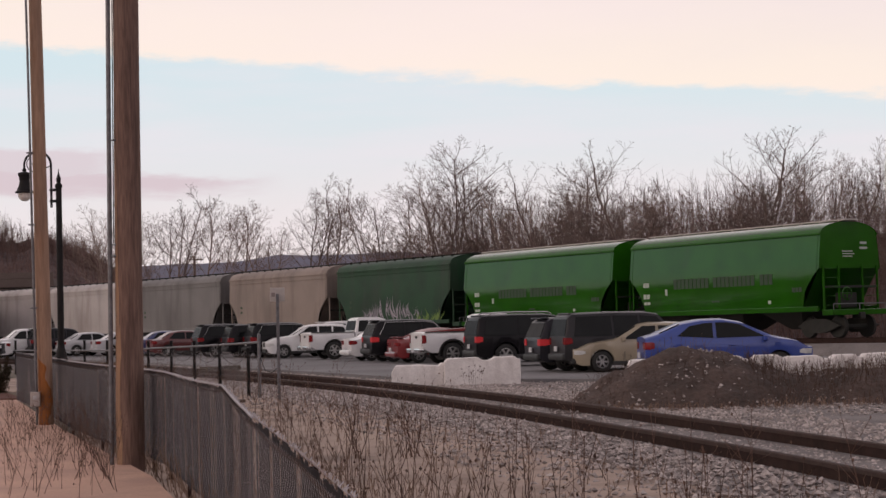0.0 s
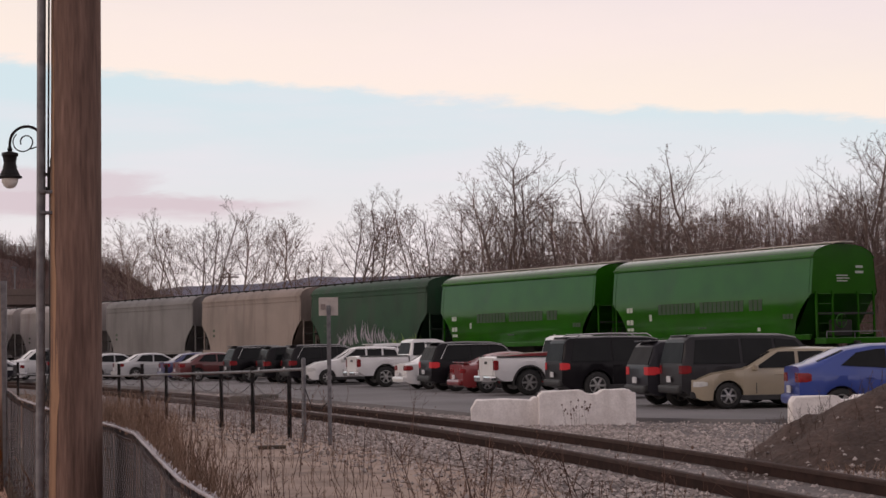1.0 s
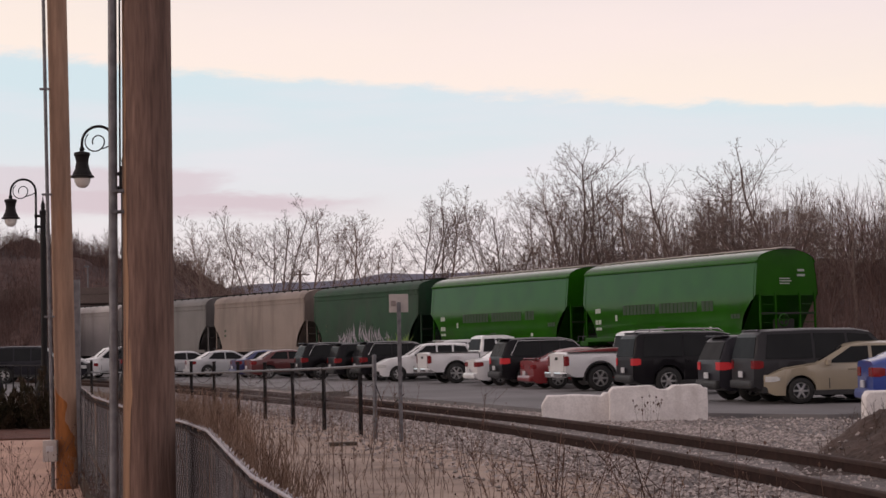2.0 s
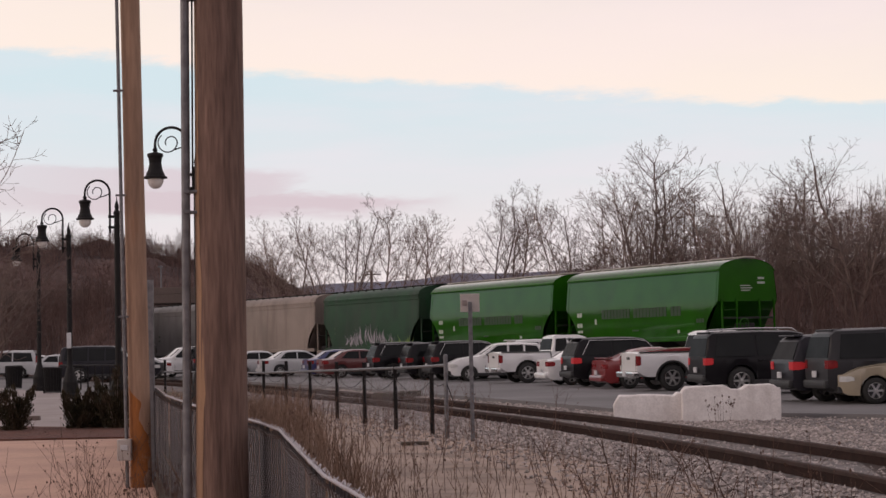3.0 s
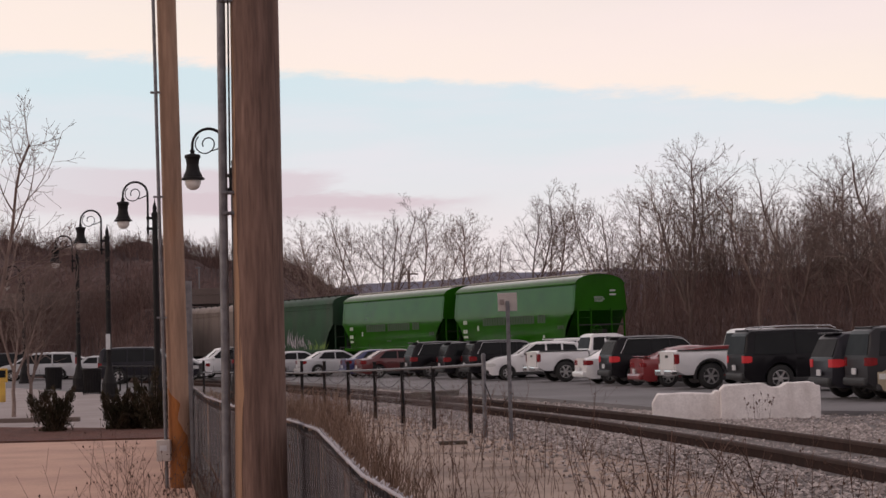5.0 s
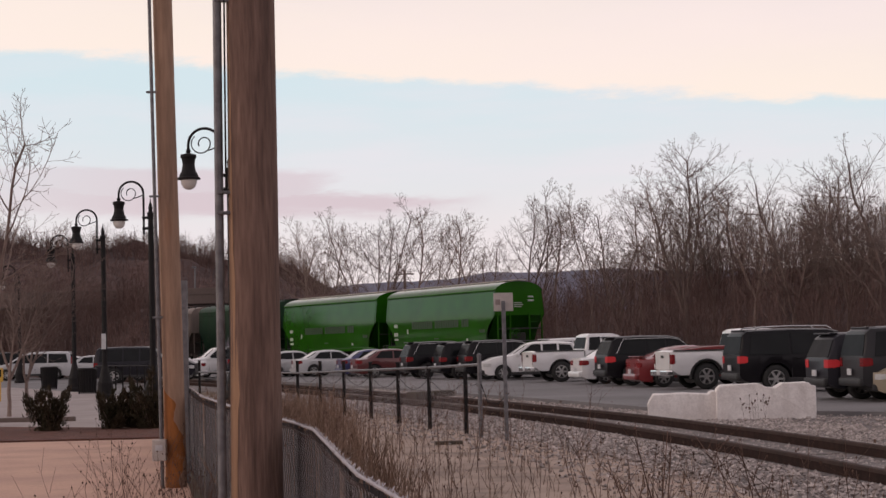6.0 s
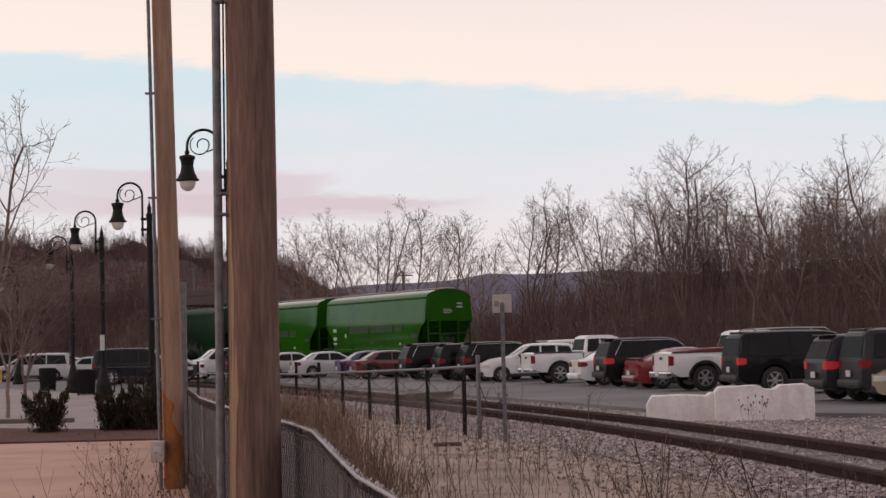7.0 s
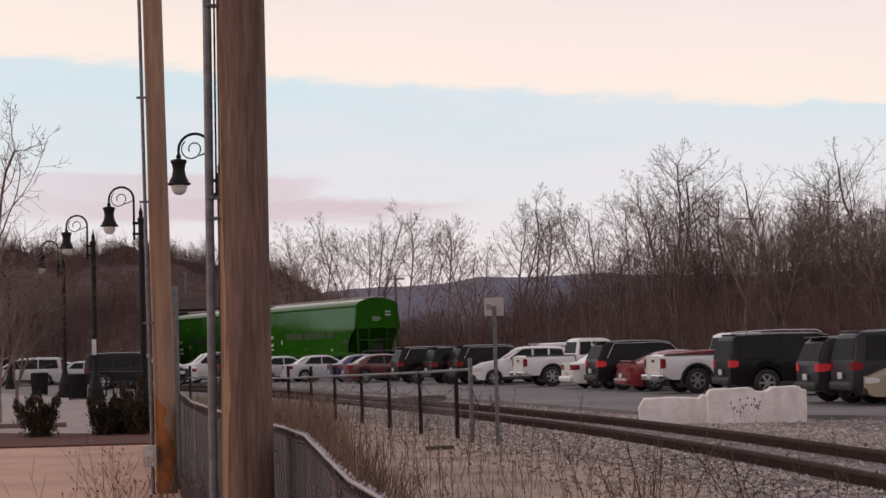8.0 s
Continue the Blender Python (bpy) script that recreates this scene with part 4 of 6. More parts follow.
def side_width(z, bulge):
    t = (z - 1.05) / 3.05
    if bulge > 0.1:      # curved sheets: tucked in at the sill, leaning in above the waist
        return 1.62 - 0.10 * max(0.0, 1 - t / 0.34) ** 1.6 - 0.16 * max(0.0, (t - 0.46) / 0.54) ** 1.4
    return 1.55 + bulge * math.sin(math.pi * min(1.0, max(0.0, 0.12 + 0.80 * t))) - 0.05 * t


def hopper(paint, length, bulge, label, old=False, marks=""):
    """A covered hopper wagon; origin on the rails under its rear side edge, x ahead."""
    car = thing("hopper_wagon", label, "freight wagon", group="wagons of the train")
    mat = M[paint]
    a = length
    xs = [0, 0.3, 0.6, 0.85, 1.05] + list(np.linspace(1.5, a - 1.5, 7)) + [a - 1.05, a - 0.85, a - 0.6, a - 0.3, a]
    cut = lambda x: 1.22 + 1.55 * max(0.0, 1 - min(x, a - x) / 1.05) ** 0.55
    eave = 4.1
    for side in (1, -1):
        bm = bmesh.new()
        grid = []
        for x in xs:
            lo = cut(x)
            grid.append([bm.verts.new((x, side * side_width(lo + (eave - lo) * j / 10, bulge), lo + (eave - lo) * j / 10)) for j in range(11)])
        for p, q in zip(grid, grid[1:]):
            for j in range(10):
                bm.faces.new((p[j], q[j], q[j + 1], p[j + 1]) if side < 0 else (p[j], p[j + 1], q[j + 1], q[j]))
        part("side_sheet", bm, mat, car, smooth=True)
        for x in (0.16, a - 0.16):
            bm = bmesh.new()
            zs = np.linspace(2.6, eave, 7)
            rows = [(side * (side_width(z, bulge) + 0.012), z) for z in zs]
            wide = 0.035
            v = [[bm.verts.new((x + dx, y - side * 0.03 * deep, z)) for dx, deep in ((-wide, 1), (-wide, 0), (wide, 0), (wide, 1))] for y, z in rows]
            for p, q in zip(v, v[1:]):
                for k in range(3):
                    bm.faces.new((p[k], p[k + 1], q[k + 1], q[k]))
            bmesh.ops.recalc_face_normals(bm, faces=bm.faces)
            part("side_post", bm, mat, car)
        bm = bmesh.new()
        box(bm, a / 2, side * 1.56, 1.17, a - 0.3, 0.10, 0.20, 0.015)
        part("side_sill", bm, mat, car)
        bm = bmesh.new()
        box(bm, a / 2, side * (side_width(eave, bulge) + 0.03), eave + 0.01, a, 0.09, 0.10, 0.02)
        part("eave_rail", bm, mat, car)
    w = side_width(eave, bulge)
    arch = [(w * math.cos(t), eave + 0.05 + (0.50 if old else 0.46) * math.sin(t) ** (0.8 if old else 1.1)) for t in np.linspace(0, math.pi, 15)]
    bm = bmesh.new()
    rings = [[bm.verts.new((x, y, z)) for y, z in arch] for x in (0.0, 0.45, a / 2, a - 0.45, a)]
    for p, q in zip(rings, rings[1:]):
        for j in range(14):
            bm.faces.new((p[j], p[j + 1], q[j + 1], q[j]))
    part("roof", bm, mat, car, smooth=True)
    for x, turn in ((0.02, 1), (a - 0.02, -1)):
        bm = bmesh.new()
        lo = 2.75
        ring = [(side_width(lo + (eave - lo) * j / 8, bulge), lo + (eave - lo) * j / 8) for j in range(9)] + arch[1:-1] + [(-side_width(eave - (eave - lo) * j / 8, bulge), eave - (eave - lo) * j / 8) for j in range(9)]
        f = [bm.verts.new((x, y * 0.995, z)) for y, z in ring]
        b = [bm.verts.new((x + 0.04 * turn, y * 0.995, z)) for y, z in ring]
        bm.faces.new(f)
        bm.faces.new(b[::-1])
        for i in range(len(f)):
            bm.faces.new((f[i], b[i], b[(i + 1) % len(f)], f[(i + 1) % len(f)]))
        bmesh.ops.recalc_face_normals(bm, faces=bm.faces)
        end = part("end_panel", bm, mat, car)
        bm = bmesh.new()      # slope sheet running in under the body
        q = [(x + 0.05 * turn, 2.75), (x + 1.15 * turn, 1.15)]
        v = [bm.verts.new((q[i][0], y, q[i][1])) for i, y in ((0, 1.55), (0, -1.55), (1, -1.50), (1, 1.50))]
        bm.faces.new(v)
        bmesh.ops.solidify(bm, geom=bm.faces, thickness=0.03)
        part("slope_sheet", bm, mat, car)
        bm = bmesh.new()
        box(bm, x - 0.26 * turn, 0, 1.02, 0.62, 2.9, 0.22, 0.02)
        part("end_sill", bm, mat, car)
        for y in (1.40, 0.62, -0.62, -1.40):
            bm = bmesh.new()
            box(bm, x - 0.04 * turn, y, 1.98, 0.07, 0.07, 1.75, 0.01)
            part("end_post", bm, mat, car)
        bm = bmesh.new()
        box(bm, x - 0.04 * turn, 0, 2.02, 0.06, 2.8, 0.09, 0.01)
        box(bm, x + 0.25 * turn, 0, 1.5, 0.3, 0.9, 0.6, 0.05)
        part("brake_gear", bm, M["under"], car)
        for y in (1.0, -1.0):
            for z in np.arange(1.3, 2.8, 0.36):
                bm = bmesh.new()
                tube(bm, [(x - 0.09 * turn, y - 0.30, z), (x - 0.09 * turn, y + 0.30, z)], 0.010, 5)
                part("ladder_rung", bm, mat, car)
        bm = bmesh.new()
        tube(bm, [(x - 0.5 * turn, -1.35, 1.35), (x - 0.5 * turn, 1.35, 1.35)], 0.02, 6)
        for y in (-1.35, 0, 1.35):
            tube(bm, [(x - 0.5 * turn, y, 1.1), (x - 0.5 * turn, y, 1.35)], 0.018, 6)
        part("end_handrail", bm, M["galvanised"], car)
        bm = bmesh.new()
        lathe(bm, [(0.24, -0.02), (0.27, 0.0), (0.24, 0.02), (0.22, 0.0)], 16, Matrix.Translation((x - 0.2 * turn, 0.35, 1.75)) @ Matrix.Rotation(math.pi / 2, 4, "Y"), cap=False)
        box(bm, x - 0.2 * turn, 0.35, 1.75, 0.02, 0.44, 0.03)
        box(bm, x - 0.2 * turn, 0.35, 1.75, 0.02, 0.03, 0.44)
        box(bm, x - 0.08 * turn, 0.35, 1.75, 0.24, 0.05, 0.05)
        part("brake_wheel", bm, mat, car)
        bm = bmesh.new()
        box(bm, x - 0.45 * turn, 0, 0.88, 0.5, 0.26, 0.26, 0.04)
        part("coupler", bm, M["under"], car)
    bm = bmesh.new()
    box(bm, a / 2, 0, 4.685 if old else 4.655, a + 0.5, 0.62, 0.05, 0.01)
    for x in np.linspace(0.2, a - 0.2, 12):
        box(bm, x, 0, 4.64 if old else 4.61, 0.05, 0.7, 0.09)
    part("running_board", bm, M["sign_grey"] if not old else M["under"], car)
    if old:
        for x in np.linspace(0.6, a - 0.6, 12):
            for y in (0.95, -0.95):
                bm = bmesh.new()
                box(bm, x, y, 4.60, 0.06, 0.10, 0.16, 0.01)
                part("hatch_clip", bm, M["under"], car)
        bm = bmesh.new()
        box(bm, a / 2, w + 0.02, 3.95, a - 0.1, 0.05, 0.24, 0.02)
        part("top_chord", bm, mat, car)
    for x in np.linspace(2.6, a - 2.6, 3):
        bm = bmesh.new()
        for (hx, hy, z0), (lx, ly, z1) in (((1.25, 1.38, 1.1), (0.35, 0.5, 0.38)),):
            hi = [bm.verts.new((x + sx * hx, sy * hy, z0)) for sx, sy in ((1, 1), (-1, 1), (-1, -1), (1, -1))]
            low = [bm.verts.new((x + sx * lx, sy * ly, z1)) for sx, sy in ((1, 1), (-1, 1), (-1, -1), (1, -1))]
            for i in range(4):
                bm.faces.new((hi[i], hi[(i + 1) % 4], low[(i + 1) % 4], low[i]))
            bm.faces.new(low)
            bm.faces.new(hi[::-1])
            bmesh.ops.recalc_face_normals(bm, faces=bm.faces)
        part("hopper_bay", bm, M["under"], car)
    for x in (0.75, a - 0.75):
        for y in (0.98, -0.98):
            bm = bmesh.new()
            prism(bm, [(x - 1.2, 0.50), (x - 0.9, 0.62), (x - 0.35, 0.78), (x + 0.35, 0.78), (x + 0.9, 0.62), (x + 1.2, 0.50), (x + 0.9, 0.38), (x + 0.3, 0.22), (x - 0.3, 0.22), (x - 0.9, 0.38)], y - 0.07, y + 0.07)
            part("truck_frame", bm, M["under"], car)
    # stencils and lettering as plain bars
    if marks:
        for k, word in enumerate(marks):
            x0, z, count, step, hgt, key = word
            for i in range(count):
                bm = bmesh.new()
                y = side_width(z, bulge) + 0.004
                box(bm, x0 - i * step, y, z, step * 0.82, 0.012, hgt)
                part("stencil", bm, M[key], car)
    return car


def graffiti(car, length, bulge):
    """Overlapping pointed strokes of faded spray paint low on the wagon's side."""
    rng = random.Random(12)

    def stroke(x, z0, z1, wide, lean, key, label):
        bm = bmesh.new()
        n = 7
        rows = []
        for k in range(n + 1):
            f = k / n
            z = z0 + (z1 - z0) * f
            w = wide * (0.35 + 1.3 * f * (1 - f) * 2) * (1.02 - f)
            c = x + lean * f + 0.10 * math.sin(5 * f + x)
            y = side_width(z, bulge) + 0.008
            rows.append([bm.verts.new((c + w, y, z)), bm.verts.new((c - w, y, z)), bm.verts.new((c - w, y - 0.014, z)), bm.verts.new((c + w, y - 0.014, z))])
        for p, q in zip(rows, rows[1:]):
            for k in range(4):
                bm.faces.new((p[k], p[(k + 1) % 4], q[(k + 1) % 4], q[k]))
        bm.faces.new(rows[0])
        bm.faces.new(rows[-1][::-1])
        bmesh.ops.recalc_face_normals(bm, faces=bm.faces)
        part("graffiti_stroke", bm, M[key], car, label)

    for i in range(44):
        f = i / 43
        tall = 0.55 + 0.75 * math.sin(math.pi * f) * rng.uniform(0.6, 1.1)
        stroke(3.0 + 5.6 * f + rng.uniform(-0.1, 0.1), 1.26 + rng.uniform(0, 0.35), 1.3 + tall, rng.uniform(0.05, 0.12), rng.uniform(-0.5, 0.5), "spray" if i % 3 else "spray_dark", "faded grey spray paint")
    for i in range(16):
        stroke(0.9 + i * 0.15 + rng.uniform(-0.1, 0.1), 1.25, 1.5 + 0.45 * rng.random(), rng.uniform(0.05, 0.13), rng.uniform(-0.25, 0.25), "spray_lime", "lime spray paint")


PITCH_NEW, SIDE_NEW, PITCH_OLD = 13.78, 12.42, 12.6
COMPANY = [(9.1, 2.42, 9, 0.27, 0.42, "letters"), (6.4, 2.42, 10, 0.27, 0.42, "letters"), (3.4, 2.42, 3, 0.27, 0.42, "letters"),
           (11.3, 2.45, 2, 0.22, 0.2, "data"), (11.3, 1.95, 2, 0.24, 0.2, "data"), (11.3, 1.65, 2, 0.24, 0.12, "data"), (9.75, 2.1, 1, 0.18, 0.26, "data"), (1.5, 1.95, 3, 0.2, 0.18, "letters"), (3.0, 1.5, 1, 0.2, 0.14, "data"), (6.6, 1.62, 3, 0.18, 0.07, "letters")]
OLD_MARKS = [(9.9, 2.4, 1, 0.26, 0.14, "letters"), (9.9, 2.1, 1, 0.26, 0.14, "letters")]
TRAIN = []


def build_train():
    kinds = [("hopper_green", 0.16, "glossy bright green covered hopper wagon", False), ("hopper_green", 0.16, "glossy bright green covered hopper wagon", False),
             ("hopper_dark", 0.06, "dark green hopper wagon with grey graffiti", True), ("hopper_tan", 0.05, "weathered tan covered hopper wagon", True),
             ("hopper_grey", 0.05, "weathered grey covered hopper wagon", True), ("hopper_white", 0.05, "dirty pale covered hopper wagon", True),
             ("hopper_white", 0.05, "dirty pale covered hopper wagon", True), ("hopper_tan", 0.05, "weathered tan covered hopper wagon", True), ("hopper_grey", 0.05, "weathered grey covered hopper wagon", True)]
    s = 0.0
    for i, (paint, bulge, label, old) in enumerate(kinds):
        side = SIDE_NEW if not old else 11.4
        car = hopper(paint, side, bulge, label, old, COMPANY if not old else OLD_MARKS)
        if i == 0:     # end stencils on the last wagon
            for z, y, w in ((3.75, -0.75, 0.34), (3.55, -0.75, 0.4), (3.42, 0.1, 0.55), (3.32, 0.05, 0.62), (3.22, 0.1, 0.5)):
                bm = bmesh.new()
                box(bm, -0.003, y, z, 0.012, w, 0.09 if z > 3.5 else 0.04)
                part("stencil", bm, M["data"], car)
        if i == 2:
            graffiti(car, side, bulge)
        bm = bmesh.new()
        lathe(bm, [(0.05, -0.82), (0.42, -0.82), (0.42, -0.72), (0.46, -0.70), (0.46, -0.67), (0.09, -0.66), (0.09, 0.66), (0.46, 0.67), (0.46, 0.70), (0.42, 0.72), (0.42, 0.82), (0.05, 0.82)], 16, Matrix.Rotation(math.pi / 2, 4, "X"))
        me = bpy.data.meshes.new("wheelset")
        bm.to_mesh(me)
        bm.free()
        me.materials.append(M["under"])
        sets = []
        for x in (0.75 - 0.85, 0.75 + 0.85, side - 0.75 - 0.85, side - 0.75 + 0.85):
            sets.append((linked("wheelset", me, car, pose(x, 0, 0.46)), x))
        TRAIN.append((car, s, sets))
        s += PITCH_NEW if not old else PITCH_OLD


build_embankment()
build_train()


# ------------------------------------------------ poles, lamps, fences
def build_poles():
    def pole(name, x, y, lean, r0, r1, top, mat, label):
        t = thing(name, label, "utility pole")
        bm = bmesh.new()
        n = 14
        tube(bm, [(x + lean[0] * k / n * top, y + lean[1] * k / n * top, -0.3 + (top + 0.3) * k / n) for k in range(n + 1)], [r0 + (r1 - r0) * k / n + 0.006 * noise.noise((k * 0.7, x, 0)) for k in range(n + 1)], 28)
        part("shaft", bm, M[mat], t, smooth=True)
        return t

    def patch(name, t, x, y, lean, r0, r1, top, z0, z1, a0, a1, jag, taper, mat, label):
        """A ragged skin of another tone on a pole's side, between two angles and two heights."""
        bm = bmesh.new()
        n, m, last = 70, 8, None
        for k in range(n + 1):
            z = z0 + (z1 - z0) * k / n
            f = (z + 0.3) / (top + 0.3)
            r = r0 + (r1 - r0) * f + 0.006 * noise.noise((f * 14 * 0.7, x, 0)) + 0.0012
            e = min(1.0, (1 - k / n) / taper) ** 0.6
            b0 = radians(a0 + jag * 0.5 * noise.noise((z * 3.1, 7.0, x)))
            b1 = b0 + radians(max(2.0, (a1 - a0) * e + jag * (noise.noise((z * 2.3, x, 3.0)) + 0.5 * noise.noise((z * 9, x, 5.0)))))
            ring = [bm.verts.new((x + lean[0] * f * top + r * math.cos(b0 + (b1 - b0) * s / m), y + r * math.sin(b0 + (b1 - b0) * s / m), z)) for s in range(m + 1)]
            if last:
                for s in range(m):
                    bm.faces.new((last[s], last[s + 1], ring[s + 1], ring[s]))
            last = ring
        part(name, bm, M[mat], t, label, smooth=True)

    t = pole("utility_pole", -1.372, 12.6, (0.0055, 0), 0.178, 0.145, 11.0, "pole_wood", "weathered brown wooden utility pole with split grain")
    # paler strip down the left side, narrowing upwards
    patch("peeled_strip", t, -1.372, 12.6, (0.0055, 0), 0.178, 0.145, 11.0, -0.25, 6.5, 176, 232, 9, 0.8, "pole_pale", "paler strip of wood")
    bm = bmesh.new()
    tube(bm, [(-1.604, 12.55, -0.2), (-1.57, 12.55, 4.6), (-1.53, 12.55, 9.0)], 0.030, 12)
    c = part("conduit", bm, M["galvanised"], t, "grey steel conduit", smooth=True)
    bm = bmesh.new()
    tube(bm, [(-1.532, 12.52, 2.78), (-1.508, 12.52, 5.6), (-1.48, 12.52, 9.0)], 0.007, 6)
    part("cable", bm, M["black_steel"], t, "thin black cable")
    for z in (2.62, 2.76, 4.08):
        bm = bmesh.new()
        box(bm, -1.545 + 0.006 * z, 12.54, z, 0.14, 0.05, 0.022, 0.004)
        tube(bm, [(-1.56, 12.48, z), (-1.56, 12.60, z)], 0.012, 6)
        part("bracket", bm, M["galvanised"], c)
    t = pole("utility_pole", -3.48, 22.9, (-0.012, 0), 0.135, 0.105, 11.5, "pole_wood_orange", "tan wooden utility pole with rust-orange streaks")
    patch("rust_streak", t, -3.48, 22.9, (-0.012, 0), 0.135, 0.105, 11.5, -0.25, 1.3, 205, 325, 40, 0.45, "pole_rust", "orange rust stain")
    bm = bmesh.new()
    tube(bm, [(-3.635, 22.78, 0.0), (-3.70, 22.78, 6.1), (-3.75, 22.78, 9.5)], 0.022, 10)
    c = part("conduit", bm, M["galvanised"], t, "thin grey steel conduit", smooth=True)
    for z in (2.1, 3.6, 4.9):
        bm = bmesh.new()
        box(bm, -3.64 - 0.0108 * z, 22.78, z, 0.12, 0.05, 0.025, 0.004)
        part("bracket", bm, M["galvanised"], c)
    bm = bmesh.new()
    box(bm, -3.655, 22.72, 0.47, 0.17, 0.12, 0.26, 0.012)
    b = part("meter_box", bm, M["sign_grey"], t, "pale grey meter box")
    bm = bmesh.new()
    box(bm, -3.655, 22.655, 0.50, 0.09, 0.012, 0.07, 0.003)
    part("meter_dial", bm, M["plate"], b)
    # square steel post beyond
    t = thing("steel_post", "pale grey square steel post beside the fence", "post")
    bm = bmesh.new()
    box(bm, -3.74, 25.6, 1.25, 0.085, 0.085, 2.8, 0.008)
    part("post", bm, M["galvanised"], t)


def lamp_post():
    """A black street lamp; origin at the foot, its arm towards -x."""
    t = thing("street_lamp", "black ornamental street lamp with scrolled arm and glass bowl", "street lamp", group="lamps on the plaza")
    bm = bmesh.new()
    lathe(bm, [(0.24, 0), (0.24, 0.10), (0.20, 0.14), (0.20, 0.42), (0.13, 0.62), (0.105, 0.75), (0.075, 0.85), (0.068, 0.95), (0.06, 4.1), (0.075, 4.13), (0.075, 4.18), (0.04, 4.22), (0.05, 4.30), (0.015, 4.42), (0.006, 4.5)], 14)
    part("post", bm, M["black_steel"], t, smooth=False)
    bm = bmesh.new()
    r, cx = 0.27, -0.42
    x1, x0 = cx + r, cx - r
    pts = [(x1, 0, 3.72), (x1, 0, 4.4)] + [(cx + r * math.cos(a), 0, 4.60 + r * math.sin(a)) for a in np.linspace(0, math.pi, 14)] + [(x0, 0, 4.54)]
    tube(bm, pts, 0.024, 8)
    for z in (3.85, 4.08):
        tube(bm, [(0, 0, z), (x1, 0, z)], 0.03, 8)
        box(bm, x1, 0, z, 0.07, 0.07, 0.06, 0.01)
    part("arm", bm, M["black_steel"], t, smooth=True)
    bm = bmesh.new()
    pts = [(x0 + 0.05 + 0.16 - 0.16 * math.cos(a), 0, 4.50 - 0.16 * math.sin(a) + 0.12) for a in np.linspace(-0.9, math.pi, 12)]
    pts += [(x0 + 0.27 + 0.10 * math.cos(a), 0, 4.62 + 0.10 * math.sin(a)) for a in np.linspace(-0.2, 3.6, 9)]
    tube(bm, pts, 0.011, 6)
    tube(bm, [(x0 + 0.33, 0, 4.50), (x0 + 0.45, 0, 4.54), (x1, 0, 4.58)], 0.011, 6)
    part("scroll", bm, M["black_steel"], t)
    bm = bmesh.new()
    m = Matrix.Translation((x0, 0, 0))
    lathe(bm, [(0.02, 4.55), (0.045, 4.50), (0.03, 4.47), (0.07, 4.455), (0.13, 4.44), (0.135, 4.40), (0.115, 4.37), (0.10, 4.28), (0.12, 4.17), (0.155, 4.10), (0.16, 4.075), (0.195, 4.055), (0.195, 4.03), (0.15, 4.02)], 16, m)
    part("lantern", bm, M["black_steel"], t)
    bm = bmesh.new()
    lathe(bm, [(0.135, 4.02), (0.13, 3.96), (0.10, 3.90), (0.05, 3.865), (0.008, 3.86)], 14, m)
    part("glass_bowl", bm, M["lamp_glass"], t, "pale glass bowl", smooth=True)
    return t


def build_lamps():
    first = lamp_post()
    for k, (x, y, s) in enumerate(((-5.05, 42.1, 1.0), (-9.0, 55.0, 1.0), (-12.45, 65.6, 1.0), (-16.4, 79.5, 1.0), (-25, 106, 0.85))):
        m = Matrix.Translation((x, y, 0.0)) @ Matrix.Rotation(radians(-3 if k < 4 else 20), 4, "Z") @ Matrix.Diagonal((1.386, 1.386, 1.386, 1))
        if k == 0:
            first.matrix_basis = m
        else:
            copy_thing(first, Matrix.Translation((x, y, 0.0)) @ Matrix.Rotation(radians(-3 if k < 4 else 20), 4, "Z"))
    t = thing("banner_tag", "small white notice strapped to a lamp post", "notice")
    bm = bmesh.new()
    box(bm, -12.45, 65.45, 2.05, 0.16, 0.02, 0.55, 0.005)
    part("panel", bm, M["plate"], t)
    for x, y in ((-14.86, 74.5), (-18.9, 85.9)):
        t = thing("litter_bin", "black slatted round litter bin on the plaza", "litter bin", pose(x, y, 0), group="litter bins")
        bm = bmesh.new()
        lathe(bm, [(0.30, 0.06), (0.32, 0.1), (0.36, 0.95), (0.40, 0.97), (0.40, 1.03), (0.33, 1.05), (0.22, 1.02)], 20)
        part("liner", bm, M["black_steel"], t)
        for k in range(20):
            a = 2 * math.pi * k / 20
            bm = bmesh.new()
            tube(bm, [(0.34 * math.cos(a), 0.34 * math.sin(a), 0.0), (0.40 * math.cos(a), 0.40 * math.sin(a), 0.98)], 0.018, 4)
            part("slat", bm, M["black_steel"], t)


FENCE = [(0.8, -11.0), (0.43, -5.9), (0.29, -3.0), (0.12, 0.0), (-0.01, 3.0), (-0.13, 6.0), (-0.40, 7.6), (-0.60, 9.25), (-0.90, 11.75), (-1.16, 13.1), (-2.12, 17.2), (-2.9, 21.0), (-4.1, 28.0), (-5.4, 34.5)]


